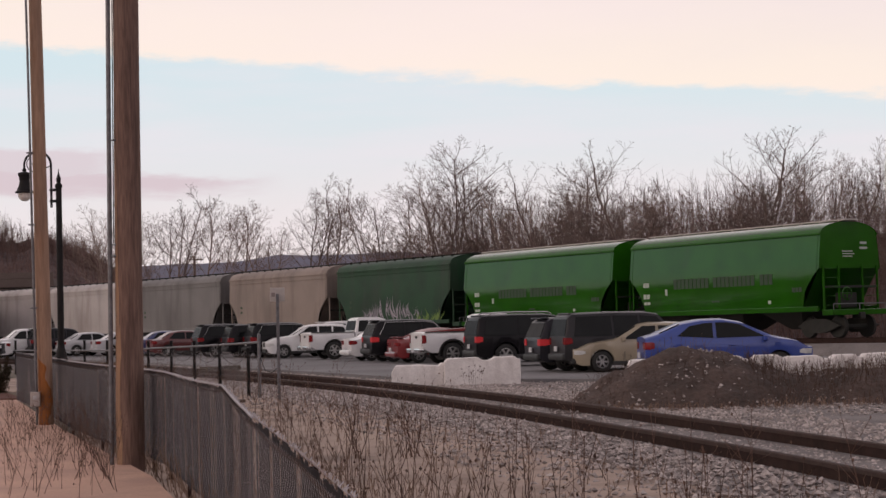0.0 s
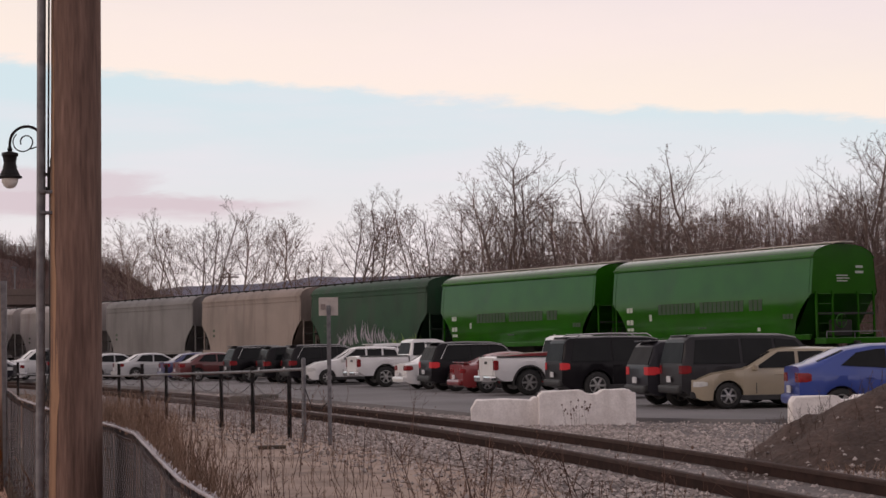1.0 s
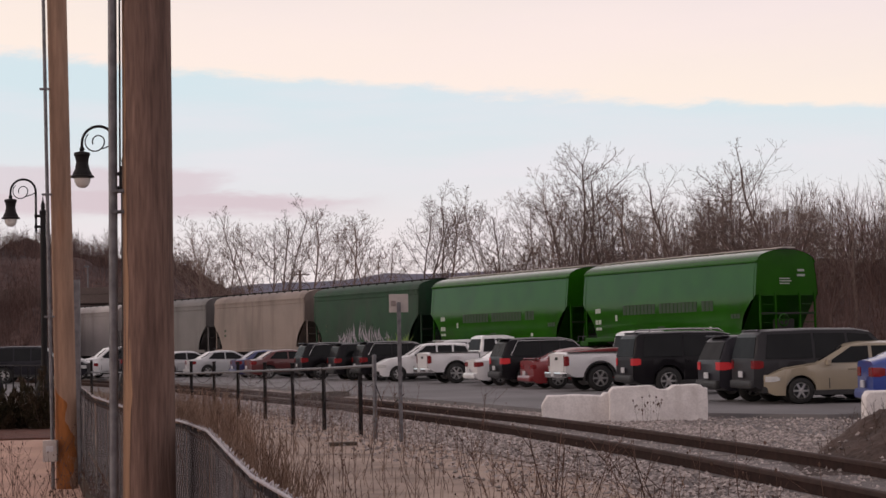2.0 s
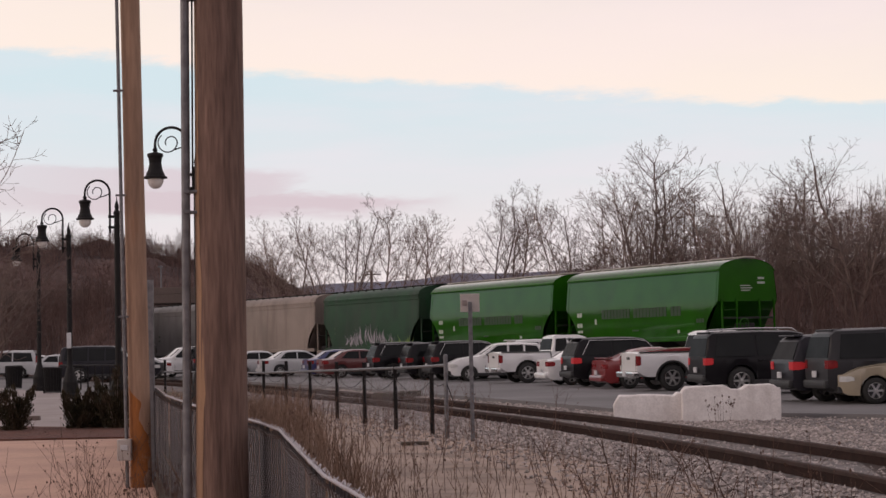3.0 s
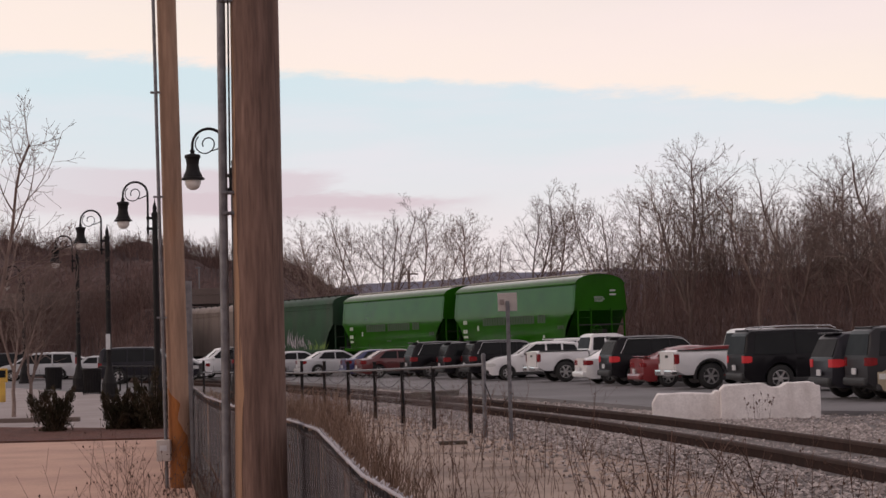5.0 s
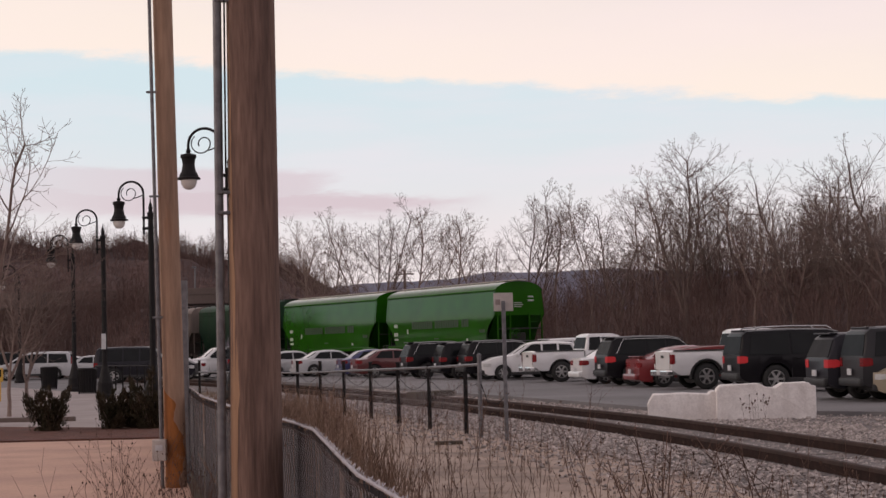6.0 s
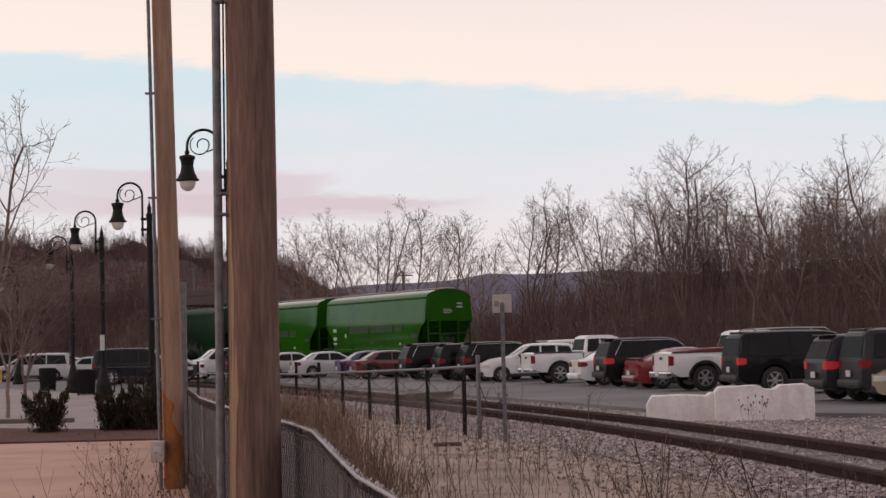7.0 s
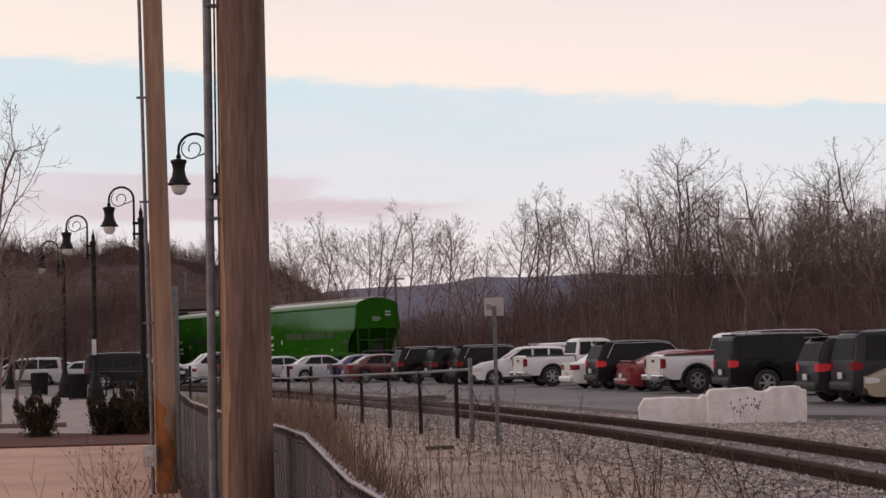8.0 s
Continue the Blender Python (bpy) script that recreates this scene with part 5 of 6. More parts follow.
def build_fence():
    fence = thing("chain_link_fence", "grey chain link fence with dark slats, its top sagging", "fence")
    verts, faces, sv, sf = [], [], [], []
    for i, ((ax, ay), (bx, by)) in enumerate(zip(FENCE, FENCE[1:])):
        a, b = Vector((ax, ay, 0)), Vector((bx, by, 0))
        l = (b - a).length
        d = (b - a) / l
        nrm = Vector((-d.y, d.x, 0))
        nx, ny = -nrm.x * 0.06, -nrm.y * 0.06
        bm = bmesh.new()
        tube(bm, [(ax + nx, ay + ny, -0.3), (ax + nx, ay + ny, 1.10)], 0.024, 10)
        post = part("post", bm, M["rail"], fence, "dull dark post")
        bm = bmesh.new()
        sag = 0.02
        tube(bm, [a + d * l * k / 8 + Vector((0, 0, 1.12 - sag * math.sin(math.pi * k / 8))) for k in range(9)], 0.013, 8)
        part("top_rail", bm, M["rail"], fence, "dark top rail")
        if 3 <= i < 11:      # twisted selvage along the rim
            bm = bmesh.new()
            n = int(l / 0.03)
            tube(bm, [a + d * l * k / n + nrm * (0.012 + 0.006 * noise.noise((ay + k * 0.8, 2, 0))) + Vector((0, 0, 1.168 + 0.006 * noise.noise((ay + k * 0.9, 0, 0)))) for k in range(n + 1)], [0.0075 + 0.005 * noise.noise((ay + k * 1.1, 5, 0)) for k in range(n + 1)], 6)
            part("selvage", bm, M["fence_wire"], fence, "pale twisted wire rim")
        near = i < 10
        cell, tall, w = (0.11, 0.075, 0.0038) if near else (0.12, 0.12, 0.006)
        n, rows = int(l / cell), int(1.19 / tall)
        lay = Vector((0, 0, 1))
        for k in range(n + 1):
            u0 = k * cell
            # one bent wire each way
            for way in (1, -1):
                x = u0
                for r in range(rows):
                    x2 = u0 + (cell / 2 if r % 2 == 0 else -cell / 2) * way
                    z0, z1 = r * tall, (r + 1) * tall
                    p, q = [a + d * min(max(s, 0), l) + nrm * (0.009 + 0.004 * way) for s in (x, x2)]
                    j = len(verts)
                    verts += [(p.x, p.y, z0 - w), (p.x, p.y, z0 + w), (q.x, q.y, z1 + w), (q.x, q.y, z1 - w)]
                    faces.append((j, j + 1, j + 2, j + 3))
                    x = x2
            # cut ends bent over along the rim
            for extra in range(3 if near else 2):
                p = a + d * min(u0 + cell * random.random(), l)
                j = len(verts)
                o = d * 0.004 + nrm * 0.003
                tip = p + nrm * random.uniform(-0.018, 0.018) + d * random.uniform(-0.02, 0.02) + lay * random.uniform(1.172, 1.188)
                verts += [tuple(p - o + lay * 1.165), tuple(p + o + lay * 1.165), tuple(tip + o * 0.6), tuple(tip - o * 0.6)]
                faces.append((j, j + 1, j + 2, j + 3))
            if k < n:
                m = a + d * (u0 + cell / 2)
                half = cell * 0.42
                j = len(sv)
                d2 = d + nrm * random.uniform(-0.07, 0.03)
                top = random.uniform(1.135, 1.168)
                sv += [tuple(m - d2 * half + lay * 0.04), tuple(m + d2 * half + lay * 0.04), tuple(m + d2 * half + lay * top), tuple(m - d2 * half + lay * top)]
                sv += [tuple(Vector(v) + nrm * 0.004) for v in sv[-4:]]
                sf += [(j, j + 1, j + 2, j + 3), (j + 4, j + 7, j + 6, j + 5), (j, j + 4, j + 5, j + 1), (j + 2, j + 6, j + 7, j + 3)]
    ob = new("wire_mesh", stuff_mesh("wire_mesh", verts, faces, M["fence_wire"]))
    ob.parent = fence
    tagged(ob, "galvanised diamond wire", kind="stuff")
    ob = new("slats", stuff_mesh("slats", sv, sf, M["slat"]))
    ob.parent = fence
    tagged(ob, "dark grey privacy slats", kind="stuff")


LOW_POSTS = [(0.19, 37.1), (-0.58, 39.9), (-1.34, 42.9), (-2.11, 45.8), (-2.95, 48.8), (-3.78, 51.6), (-4.66, 54.5), (-5.7, 57.6), (-6.8, 60.9), (-8.0, 64.2), (-9.4, 67.8)]


def build_low_fence():
    fence = thing("low_fence", "low fence of black posts with a grey pipe rail", "fence")
    for i, (x, y) in enumerate(LOW_POSTS):
        bm = bmesh.new()
        h = 1.08 if i == 0 else 1.25
        box(bm, x, y, h / 2 - 0.2, 0.085, 0.085, h + 0.4, 0.01)
        box(bm, x, y, h + 0.012, 0.10, 0.10, 0.03, 0.008)
        part("post", bm, M["black_steel"], fence)
    bm = bmesh.new()
    tube(bm, [(0.46, 35.75, 1.26), (-0.58, 39.85, 1.17), (-2.11, 45.7, 1.07), (-4.66, 54.4, 0.92), (-9.4, 67.7, 0.85)], 0.03, 8)
    part("pipe_rail", bm, M["galvanised"], fence, "grey pipe rail", smooth=True)
    bm = bmesh.new()
    tube(bm, [(0.46, 35.75, -0.3), (0.46, 35.75, 1.42)], 0.042, 10)
    lathe(bm, [(0.045, 1.41), (0.045, 1.45), (0.02, 1.48)], 10, Matrix.Translation((0.46, 35.75, 0)))
    part("end_post", bm, M["galvanised"], fence, "round grey end post")
    bm = bmesh.new()
    for (ax, ay), (bx, by), dip in zip([(0.46, 35.75)] + LOW_POSTS, LOW_POSTS, [0.1] + [0.28] * 10):
        tube(bm, [(ax + (bx - ax) * k / 8, ay + (by - ay) * k / 8, 0.95 - dip * math.sin(math.pi * k / 8)) for k in range(9)], 0.007, 5)
    tube(bm, [(0.46, 35.75, 0.95), (0.60, 35.6, 0.55), (0.78, 35.4, 0.5), (1.0, 35.0, 0.72)], 0.010, 5)
    part("chain", bm, M["black_steel"], fence, "sagging dark cable")
    verts, faces = [], []
    for (ax, ay), (bx, by) in zip(LOW_POSTS, LOW_POSTS[1:6]):
        a, b = Vector((ax, ay, 0)), Vector((bx, by, 0))
        l = (b - a).length
        for k in range(int(l / 0.16)):
            for way in (1, -1):
                p = a + (b - a) * min(1, k * 0.16 / l)
                q = a + (b - a) * min(1, max(0, (k * 0.16 + way * 0.95) / l))
                j = len(verts)
                verts += [(p.x, p.y, 0.02), (p.x, p.y, 0.032), (q.x, q.y, 0.972), (q.x, q.y, 0.96)]
                faces.append((j, j + 1, j + 2, j + 3))
    ob = new("wire_mesh", stuff_mesh("wire_mesh", verts, faces, M["fence_wire"]))
    ob.parent = fence
    tagged(ob, "thin diamond wire", kind="stuff")


def build_sign():
    t = thing("track_sign", "plain grey sign plate on a steel post beside the track", "sign", pose(0.92, 34.4, -0.13))
    bm = bmesh.new()
    box(bm, 0, 0, 1.27, 0.075, 0.05, 2.62, 0.01)
    part("post", bm, M["galvanised"], t)
    bm = bmesh.new()
    box(bm, 0.0, 0.045, 2.56, 0.36, 0.018, 0.34, 0.007)
    plate = part("plate", bm, M["sign_grey"], t)
    bm = bmesh.new()
    box(bm, -0.1, 0.028, 2.56, 0.09, 0.012, 0.10, 0.003)
    part("mark", bm, M["sign_dull"], plate)
    t = thing("railway_tie", "discarded dark wooden sleeper lying in the gravel", "sleeper", pose(-0.15, 33.6, -0.11, 0, 0, 8))
    bm = bmesh.new()
    box(bm, 0, 0, -0.03, 0.5, 0.2, 0.12, 0.03)
    part("timber", bm, M["tie"], t)
    t = thing("railway_tie", "pair of dark timbers lying beside the track", "sleeper", pose(-0.75, 59.0, 0.02, 0, 0, 60))
    for k in (0, 1):
        bm = bmesh.new()
        box(bm, 0.3 * k, 0.3 * k, 0.05, 2.4, 0.26, 0.2, 0.02)
        part("timber", bm, M["tie"], t)


SLOPED = [(-0.5, 0.0), (-0.5, 0.62), (-0.42, 0.93), (0.05, 0.95), (0.38, 0.90), (0.43, 1.0), (0.5, 1.0), (0.5, 0.0)]
RIDGED = [(-0.5, 0.0), (-0.5, 0.86), (-0.46, 0.98), (-0.07, 1.0), (0.0, 0.90), (0.10, 0.89), (0.16, 1.0), (0.43, 1.01), (0.455, 0.93), (0.5, 0.91), (0.5, 0.0)]


def concrete_block(x, y, rz, l, h, outline, label, seed):
    """A cast interlocking block: an uneven top profile with worn, chipped edges."""
    t = thing("concrete_block", label, "concrete block", pose(x, y, -0.14, 0, 0, rz), group="concrete blocks edging the car park")
    bm = bmesh.new()
    prism(bm, [(a * l, b * h) for a, b in outline], -0.29, 0.29)
    bmesh.ops.bevel(bm, geom=bm.edges[:], offset=0.028, segments=2, profile=0.6, affect="EDGES")
    bmesh.ops.triangulate(bm, faces=[f for f in bm.faces if len(f.verts) > 4])
    bmesh.ops.subdivide_edges(bm, edges=[e for e in bm.edges if e.calc_length() > 0.25], cuts=3, use_grid_fill=True)
    for v in bm.verts:
        k = noise.noise_vector((v.co.x * 2.6 + seed, v.co.y * 2.6, v.co.z * 2.6)) + 0.6 * noise.noise_vector((v.co.x * 9 + seed, v.co.y * 9, v.co.z * 9))
        v.co += k * 0.013
    part("block", bm, M["concrete"], t)


def build_blocks():
    concrete_block(4.88, 40.15, -4, 1.46, 0.66, SLOPED, "low weathered pale concrete block with a sloping corner", 1)
    concrete_block(6.62, 39.75, -4, 2.10, 0.80, RIDGED, "long weathered pale concrete block with broken top edge", 5)
    b = Vector((9.55, 33.95))
    d = Vector((1, -0.12)).normalized()
    for k in range(5):
        p = b + d * (0.9 + 1.92 * k)
        concrete_block(p.x, p.y, -6.8, 1.88, 0.77 + 0.03 * (k % 2), RIDGED, "weathered pale concrete block behind the soil heap", 9 + 4 * k)
    rng = np.random.default_rng(8)
    blades("block_weed", np.stack([rng.normal(6.55, 0.22, 7), rng.normal(38.9, 0.08, 7), np.full(7, -0.14)], -1), rng.uniform(0.35, 0.62, 7), 0.12, 0.008, 6, M["weed"], "dead weed with dark seed heads before a block", "weeds", seeds=0.022)


def shrub(x, y, h, w, seed):
    """A dark juniper: upswept spires of needle sprays round a few stems."""
    rng = np.random.default_rng(seed)
    t = thing("shrub", "dark brownish green ragged evergreen shrub in mulch", "shrub", pose(x, y, 0.02), group="shrubs in the mulch bed")
    bm = bmesh.new()
    verts, faces = [], []
    for k in range(17):
        a, out = k * 2.4, w * 0.5 * rng.uniform(0.15, 1.0)
        tall = h * rng.uniform(0.6, 1.5) * (1.05 - 0.4 * out / (w * 0.5))
        mid = np.array((0.75 * out * math.cos(a), 0.75 * out * math.sin(a), tall * 0.45))
        tip = np.array((1.35 * out * math.cos(a), 1.35 * out * math.sin(a), tall))
        tube(bm, [(0, 0, -0.05), tuple(mid), tuple(tip)], [0.022, 0.012, 0.004], 4)
        for _ in range(240):
            f = rng.random() ** 0.8
            c = (mid * 2 * f if f < 0.5 else mid + (tip - mid) * (f - 0.5) * 2) + rng.normal(0, 1, 3) * (0.10 * w * (1.2 - f))
            c[2] = max(c[2], 0.02)
            d = np.array((math.cos(a) * 0.5, math.sin(a) * 0.5, 1.3)) + rng.normal(0, 0.5, 3)
            d /= np.linalg.norm(d)
            side = np.cross(d, rng.normal(0, 1, 3))
            side /= np.linalg.norm(side)
            j, l = len(verts), rng.uniform(0.05, 0.12)
            verts += [tuple(c - side * 0.016), tuple(c + side * 0.016), tuple(c + d * l)]
            faces.append((j, j + 1, j + 2))
    part("stems", bm, M["bark"], t)
    ob = new("foliage", stuff_mesh("foliage", verts, faces, M["evergreen"]))
    ob.parent = t


def build_left():
    for k, (x, y, h, w) in enumerate(((-8.72, 39.6, 0.80, 1.05), (-7.40, 39.9, 0.74, 0.85), (-7.0, 40.1, 0.72, 0.8), (-6.55, 39.6, 0.98, 0.95))):
        shrub(x, y, h, w, k + 3)
    # overpass and distant light pole
    t = thing("overpass", "dull brown concrete overpass beyond the car park", "bridge", pose(-40, 143, 0))
    bm = bmesh.new()
    box(bm, 0, 0, 5.45, 50, 6, 0.7, 0.06)
    part("deck", bm, M["bridge"], t)
    bm = bmesh.new()
    box(bm, 0, -2.9, 6.05, 50, 0.25, 0.5, 0.03)
    part("parapet", bm, M["bridge"], t)
    for x in (-14, -2, 23.6):
        bm = bmesh.new()
        box(bm, x, 0, 2.4, 0.9, 4.5, 5.0, 0.08)
        part("pier", bm, M["bridge"], t)
    t = thing("street_light", "slim grey street light near the overpass", "street light", pose(-25.5, 182, 0))
    bm = bmesh.new()
    tube(bm, [(0, 0, -0.2), (0, 0, 9.3), (0, 0, 9.7)], [0.10, 0.07, 0.06], 8)
    part("pole", bm, M["galvanised"], t)
    bm = bmesh.new()
    box(bm, -0.1, 0, 9.75, 0.5, 0.25, 0.14, 0.04)
    part("lamp_head", bm, M["galvanised"], t)
    # distant utility pole on the slope
    t = thing("distant_pole", "small dark utility pole with crossarm on the far slope", "utility pole", pose(-4.6, 175, -0.2))
    bm = bmesh.new()
    tube(bm, [(0, 0, 0), (0, 0, 8.9)], 0.14, 7)
    part("shaft", bm, M["bark"], t)
    bm = bmesh.new()
    box(bm, 0, 0, 8.5, 1.8, 0.12, 0.14)
    part("crossarm", bm, M["bark"], t)
    t = thing("paper_box", "yellow metal paper box on the plaza", "paper box", pose(-16.4, 66.0, 0.0, 0, 0, 12))
    for z, sx, sz in ((0.35, 0.28, 0.7), (0.95, 0.44, 0.5)):
        bm = bmesh.new()
        box(bm, 0, 0, z, sx, 0.40, sz, 0.03)
        part("case" if sz < 0.6 else "stand", bm, M["yellow_paint"], t)
    bm = bmesh.new()
    box(bm, 0, -0.203, 1.0, 0.32, 0.012, 0.26, 0.004)
    part("window", bm, M["tinted_glass"], t)
    # railing of the far plaza
    t = thing("plaza_railing", "black metal railing at the far side of the plaza", "railing")
    for k in range(12):
        f = k / 11
        bm = bmesh.new()
        box(bm, -16.0 + 4.8 * f, 82 - 8 * f, 0.5, 0.06, 0.06, 1.1, 0.006)
        part("post", bm, M["black_steel"], t)
    bm = bmesh.new()
    tube(bm, [(-16.0, 82, 1.05), (-11.2, 74, 1.05)], 0.03, 6)
    part("rail", bm, M["black_steel"], t)


build_poles()
build_lamps()
build_fence()
build_low_fence()
build_sign()
build_blocks()
build_left()


# ------------------------------------------------ parked vehicles
# outlines run from the rear foot over the roof to the front foot: fractions of length and height
SHAPES = dict(
    suv=dict(l=4.85, w=1.94, h=1.76, r=0.38, axles=(0.20, 0.80), belt=0.60, top=[(0.0, 0.27), (-0.004, 0.45), (0.012, 0.60), (0.065, 0.93), (0.10, 0.985), (0.30, 1.0), (0.50, 0.99), (0.57, 0.955), (0.70, 0.66), (0.90, 0.60), (0.975, 0.52), (1.0, 0.40), (0.995, 0.22)],
             side=[[(0.10, 0.64), (0.135, 0.92), (0.30, 0.93), (0.30, 0.64)], [(0.315, 0.64), (0.315, 0.93), (0.455, 0.925), (0.455, 0.64)], [(0.47, 0.64), (0.47, 0.925), (0.55, 0.90), (0.655, 0.66)]], back=(2, 3), front=(7, 8)),
    bigsuv=dict(l=5.25, w=2.02, h=1.95, r=0.41, axles=(0.21, 0.79), belt=0.58, top=[(0.0, 0.27), (-0.004, 0.45), (0.008, 0.58), (0.035, 0.93), (0.06, 0.985), (0.30, 1.0), (0.52, 0.99), (0.585, 0.955), (0.69, 0.63), (0.93, 0.58), (0.985, 0.50), (1.0, 0.38), (0.995, 0.22)],
               side=[[(0.06, 0.61), (0.08, 0.93), (0.29, 0.94), (0.29, 0.61)], [(0.305, 0.61), (0.305, 0.94), (0.455, 0.935), (0.455, 0.61)], [(0.47, 0.61), (0.47, 0.935), (0.57, 0.91), (0.655, 0.63)]], back=(2, 3), front=(7, 8)),
    van=dict(l=5.1, w=1.98, h=1.75, r=0.34, axles=(0.21, 0.81), belt=0.56, top=[(0.0, 0.22), (0.0, 0.45), (0.01, 0.58), (0.04, 0.92), (0.07, 0.985), (0.35, 1.0), (0.56, 0.975), (0.63, 0.92), (0.80, 0.60), (0.93, 0.52), (0.985, 0.42), (1.0, 0.32), (0.995, 0.18)],
             side=[[(0.06, 0.60), (0.085, 0.91), (0.30, 0.93), (0.30, 0.60)], [(0.315, 0.60), (0.315, 0.93), (0.50, 0.92), (0.50, 0.60)], [(0.515, 0.60), (0.515, 0.92), (0.61, 0.87), (0.755, 0.61)]], back=(2, 3), front=(7, 8)),
    sedan=dict(l=4.75, w=1.82, h=1.44, r=0.33, axles=(0.21, 0.80), belt=0.62, top=[(0.0, 0.25), (-0.003, 0.48), (0.02, 0.66), (0.13, 0.70), (0.26, 0.95), (0.36, 1.0), (0.48, 1.0), (0.55, 0.96), (0.71, 0.68), (0.90, 0.60), (0.975, 0.50), (1.0, 0.38), (0.995, 0.18)],
               side=[[(0.215, 0.70), (0.29, 0.93), (0.41, 0.94), (0.41, 0.68)], [(0.425, 0.68), (0.425, 0.94), (0.52, 0.93), (0.66, 0.68)]], back=(3, 4), front=(7, 8)),
    coupe=dict(l=4.75, w=1.88, h=1.38, r=0.34, axles=(0.20, 0.79), belt=0.64, top=[(0.0, 0.25), (-0.003, 0.50), (0.02, 0.70), (0.12, 0.73), (0.28, 0.95), (0.37, 1.0), (0.46, 1.0), (0.52, 0.96), (0.67, 0.70), (0.91, 0.62), (0.98, 0.50), (1.0, 0.36), (0.995, 0.18)],
               side=[[(0.27, 0.72), (0.32, 0.92), (0.49, 0.93), (0.61, 0.71)]], back=(3, 4), front=(7, 8)),
    estate=dict(l=4.45, w=1.76, h=1.48, r=0.325, axles=(0.20, 0.80), belt=0.62, top=[(0.0, 0.25), (-0.003, 0.46), (0.012, 0.62), (0.075, 0.91), (0.12, 0.975), (0.32, 1.0), (0.46, 1.0), (0.54, 0.965), (0.71, 0.67), (0.89, 0.60), (0.975, 0.50), (1.0, 0.38), (0.995, 0.18)],
                side=[[(0.085, 0.68), (0.13, 0.91), (0.245, 0.935), (0.245, 0.68)], [(0.265, 0.68), (0.265, 0.94), (0.405, 0.94), (0.405, 0.67)], [(0.425, 0.67), (0.425, 0.94), (0.515, 0.935), (0.655, 0.67)]], back=(2, 3), front=(7, 8)),
    fastback=dict(l=4.6, w=1.80, h=1.50, r=0.325, axles=(0.20, 0.80), belt=0.60, top=[(0.0, 0.25), (-0.003, 0.48), (0.012, 0.70), (0.085, 0.755), (0.235, 0.94), (0.35, 0.995), (0.47, 1.0), (0.58, 0.945), (0.77, 0.69), (0.91, 0.60), (0.975, 0.49), (1.0, 0.36), (0.995, 0.18)],
                  side=[[(0.20, 0.72), (0.275, 0.89), (0.36, 0.935), (0.41, 0.94), (0.41, 0.68)], [(0.43, 0.68), (0.43, 0.945), (0.50, 0.94), (0.57, 0.905), (0.715, 0.69)]], back=(3, 4), front=(7, 8)),
    pickup=dict(l=5.85, w=2.03, h=1.90, r=0.42, axles=(0.20, 0.82), belt=0.60, top=[(0.0, 0.30), (-0.002, 0.45), (0.0, 0.635), (0.02, 0.655), (0.36, 0.655), (0.372, 0.66), (0.395, 0.96), (0.42, 1.0), (0.58, 1.0), (0.625, 0.96), (0.715, 0.67), (0.96, 0.60), (0.995, 0.48), (1.0, 0.36), (0.995, 0.25)],
                side=[[(0.395, 0.66), (0.41, 0.93), (0.485, 0.94), (0.485, 0.66)], [(0.50, 0.66), (0.50, 0.94), (0.605, 0.92), (0.675, 0.68)]], back=(5, 6), front=(9, 10)),
)
WHEELS = {}


def wheel_meshes(r):
    if r not in WHEELS:
        m = Matrix.Rotation(math.pi / 2, 4, "X")
        bm = bmesh.new()
        lathe(bm, [(r * 0.62, -0.11), (r * 0.90, -0.11), (r * 0.98, -0.08), (r, -0.03), (r, 0.03), (r * 0.98, 0.08), (r * 0.90, 0.11), (r * 0.62, 0.11)], 22, m, cap=False)
        a = bpy.data.meshes.new("wheel")
        for f in bm.faces:
            f.smooth = True
        bm.to_mesh(a)
        bm.free()
        a.materials.append(M["tyre"])
        bm = bmesh.new()
        lathe(bm, [(r * 0.64, -0.095), (r * 0.64, 0.09), (r * 0.58, 0.095), (r * 0.55, 0.03), (r * 0.2, 0.03), (r * 0.17, 0.085), (r * 0.05, 0.09)], 22, m)
        for k in range(6):
            t = Matrix.Rotation(k * math.pi / 3, 4, "Y")
            box(bm, *(t @ Vector((r * 0.36, -0.06, 0))), r * 0.42, 0.05, r * 0.15, 0, t)
        # the closed dish is coloured black between spokes, as the shade of open gaps
        for f in bm.faces:
            m = f.calc_center_median()
            if 0.19 * r < math.hypot(m.x, m.z) < 0.575 * r and len(f.verts) == 4 and abs(m.y + 0.03) < 0.01:
                f.material_index = 1
        b = bpy.data.meshes.new("rim")
        bm.to_mesh(b)
        bm.free()
        b.materials.append(M["alloy"])
        b.materials.append(M["trim"])
        WHEELS[r] = (a, b)
    return WHEELS[r]


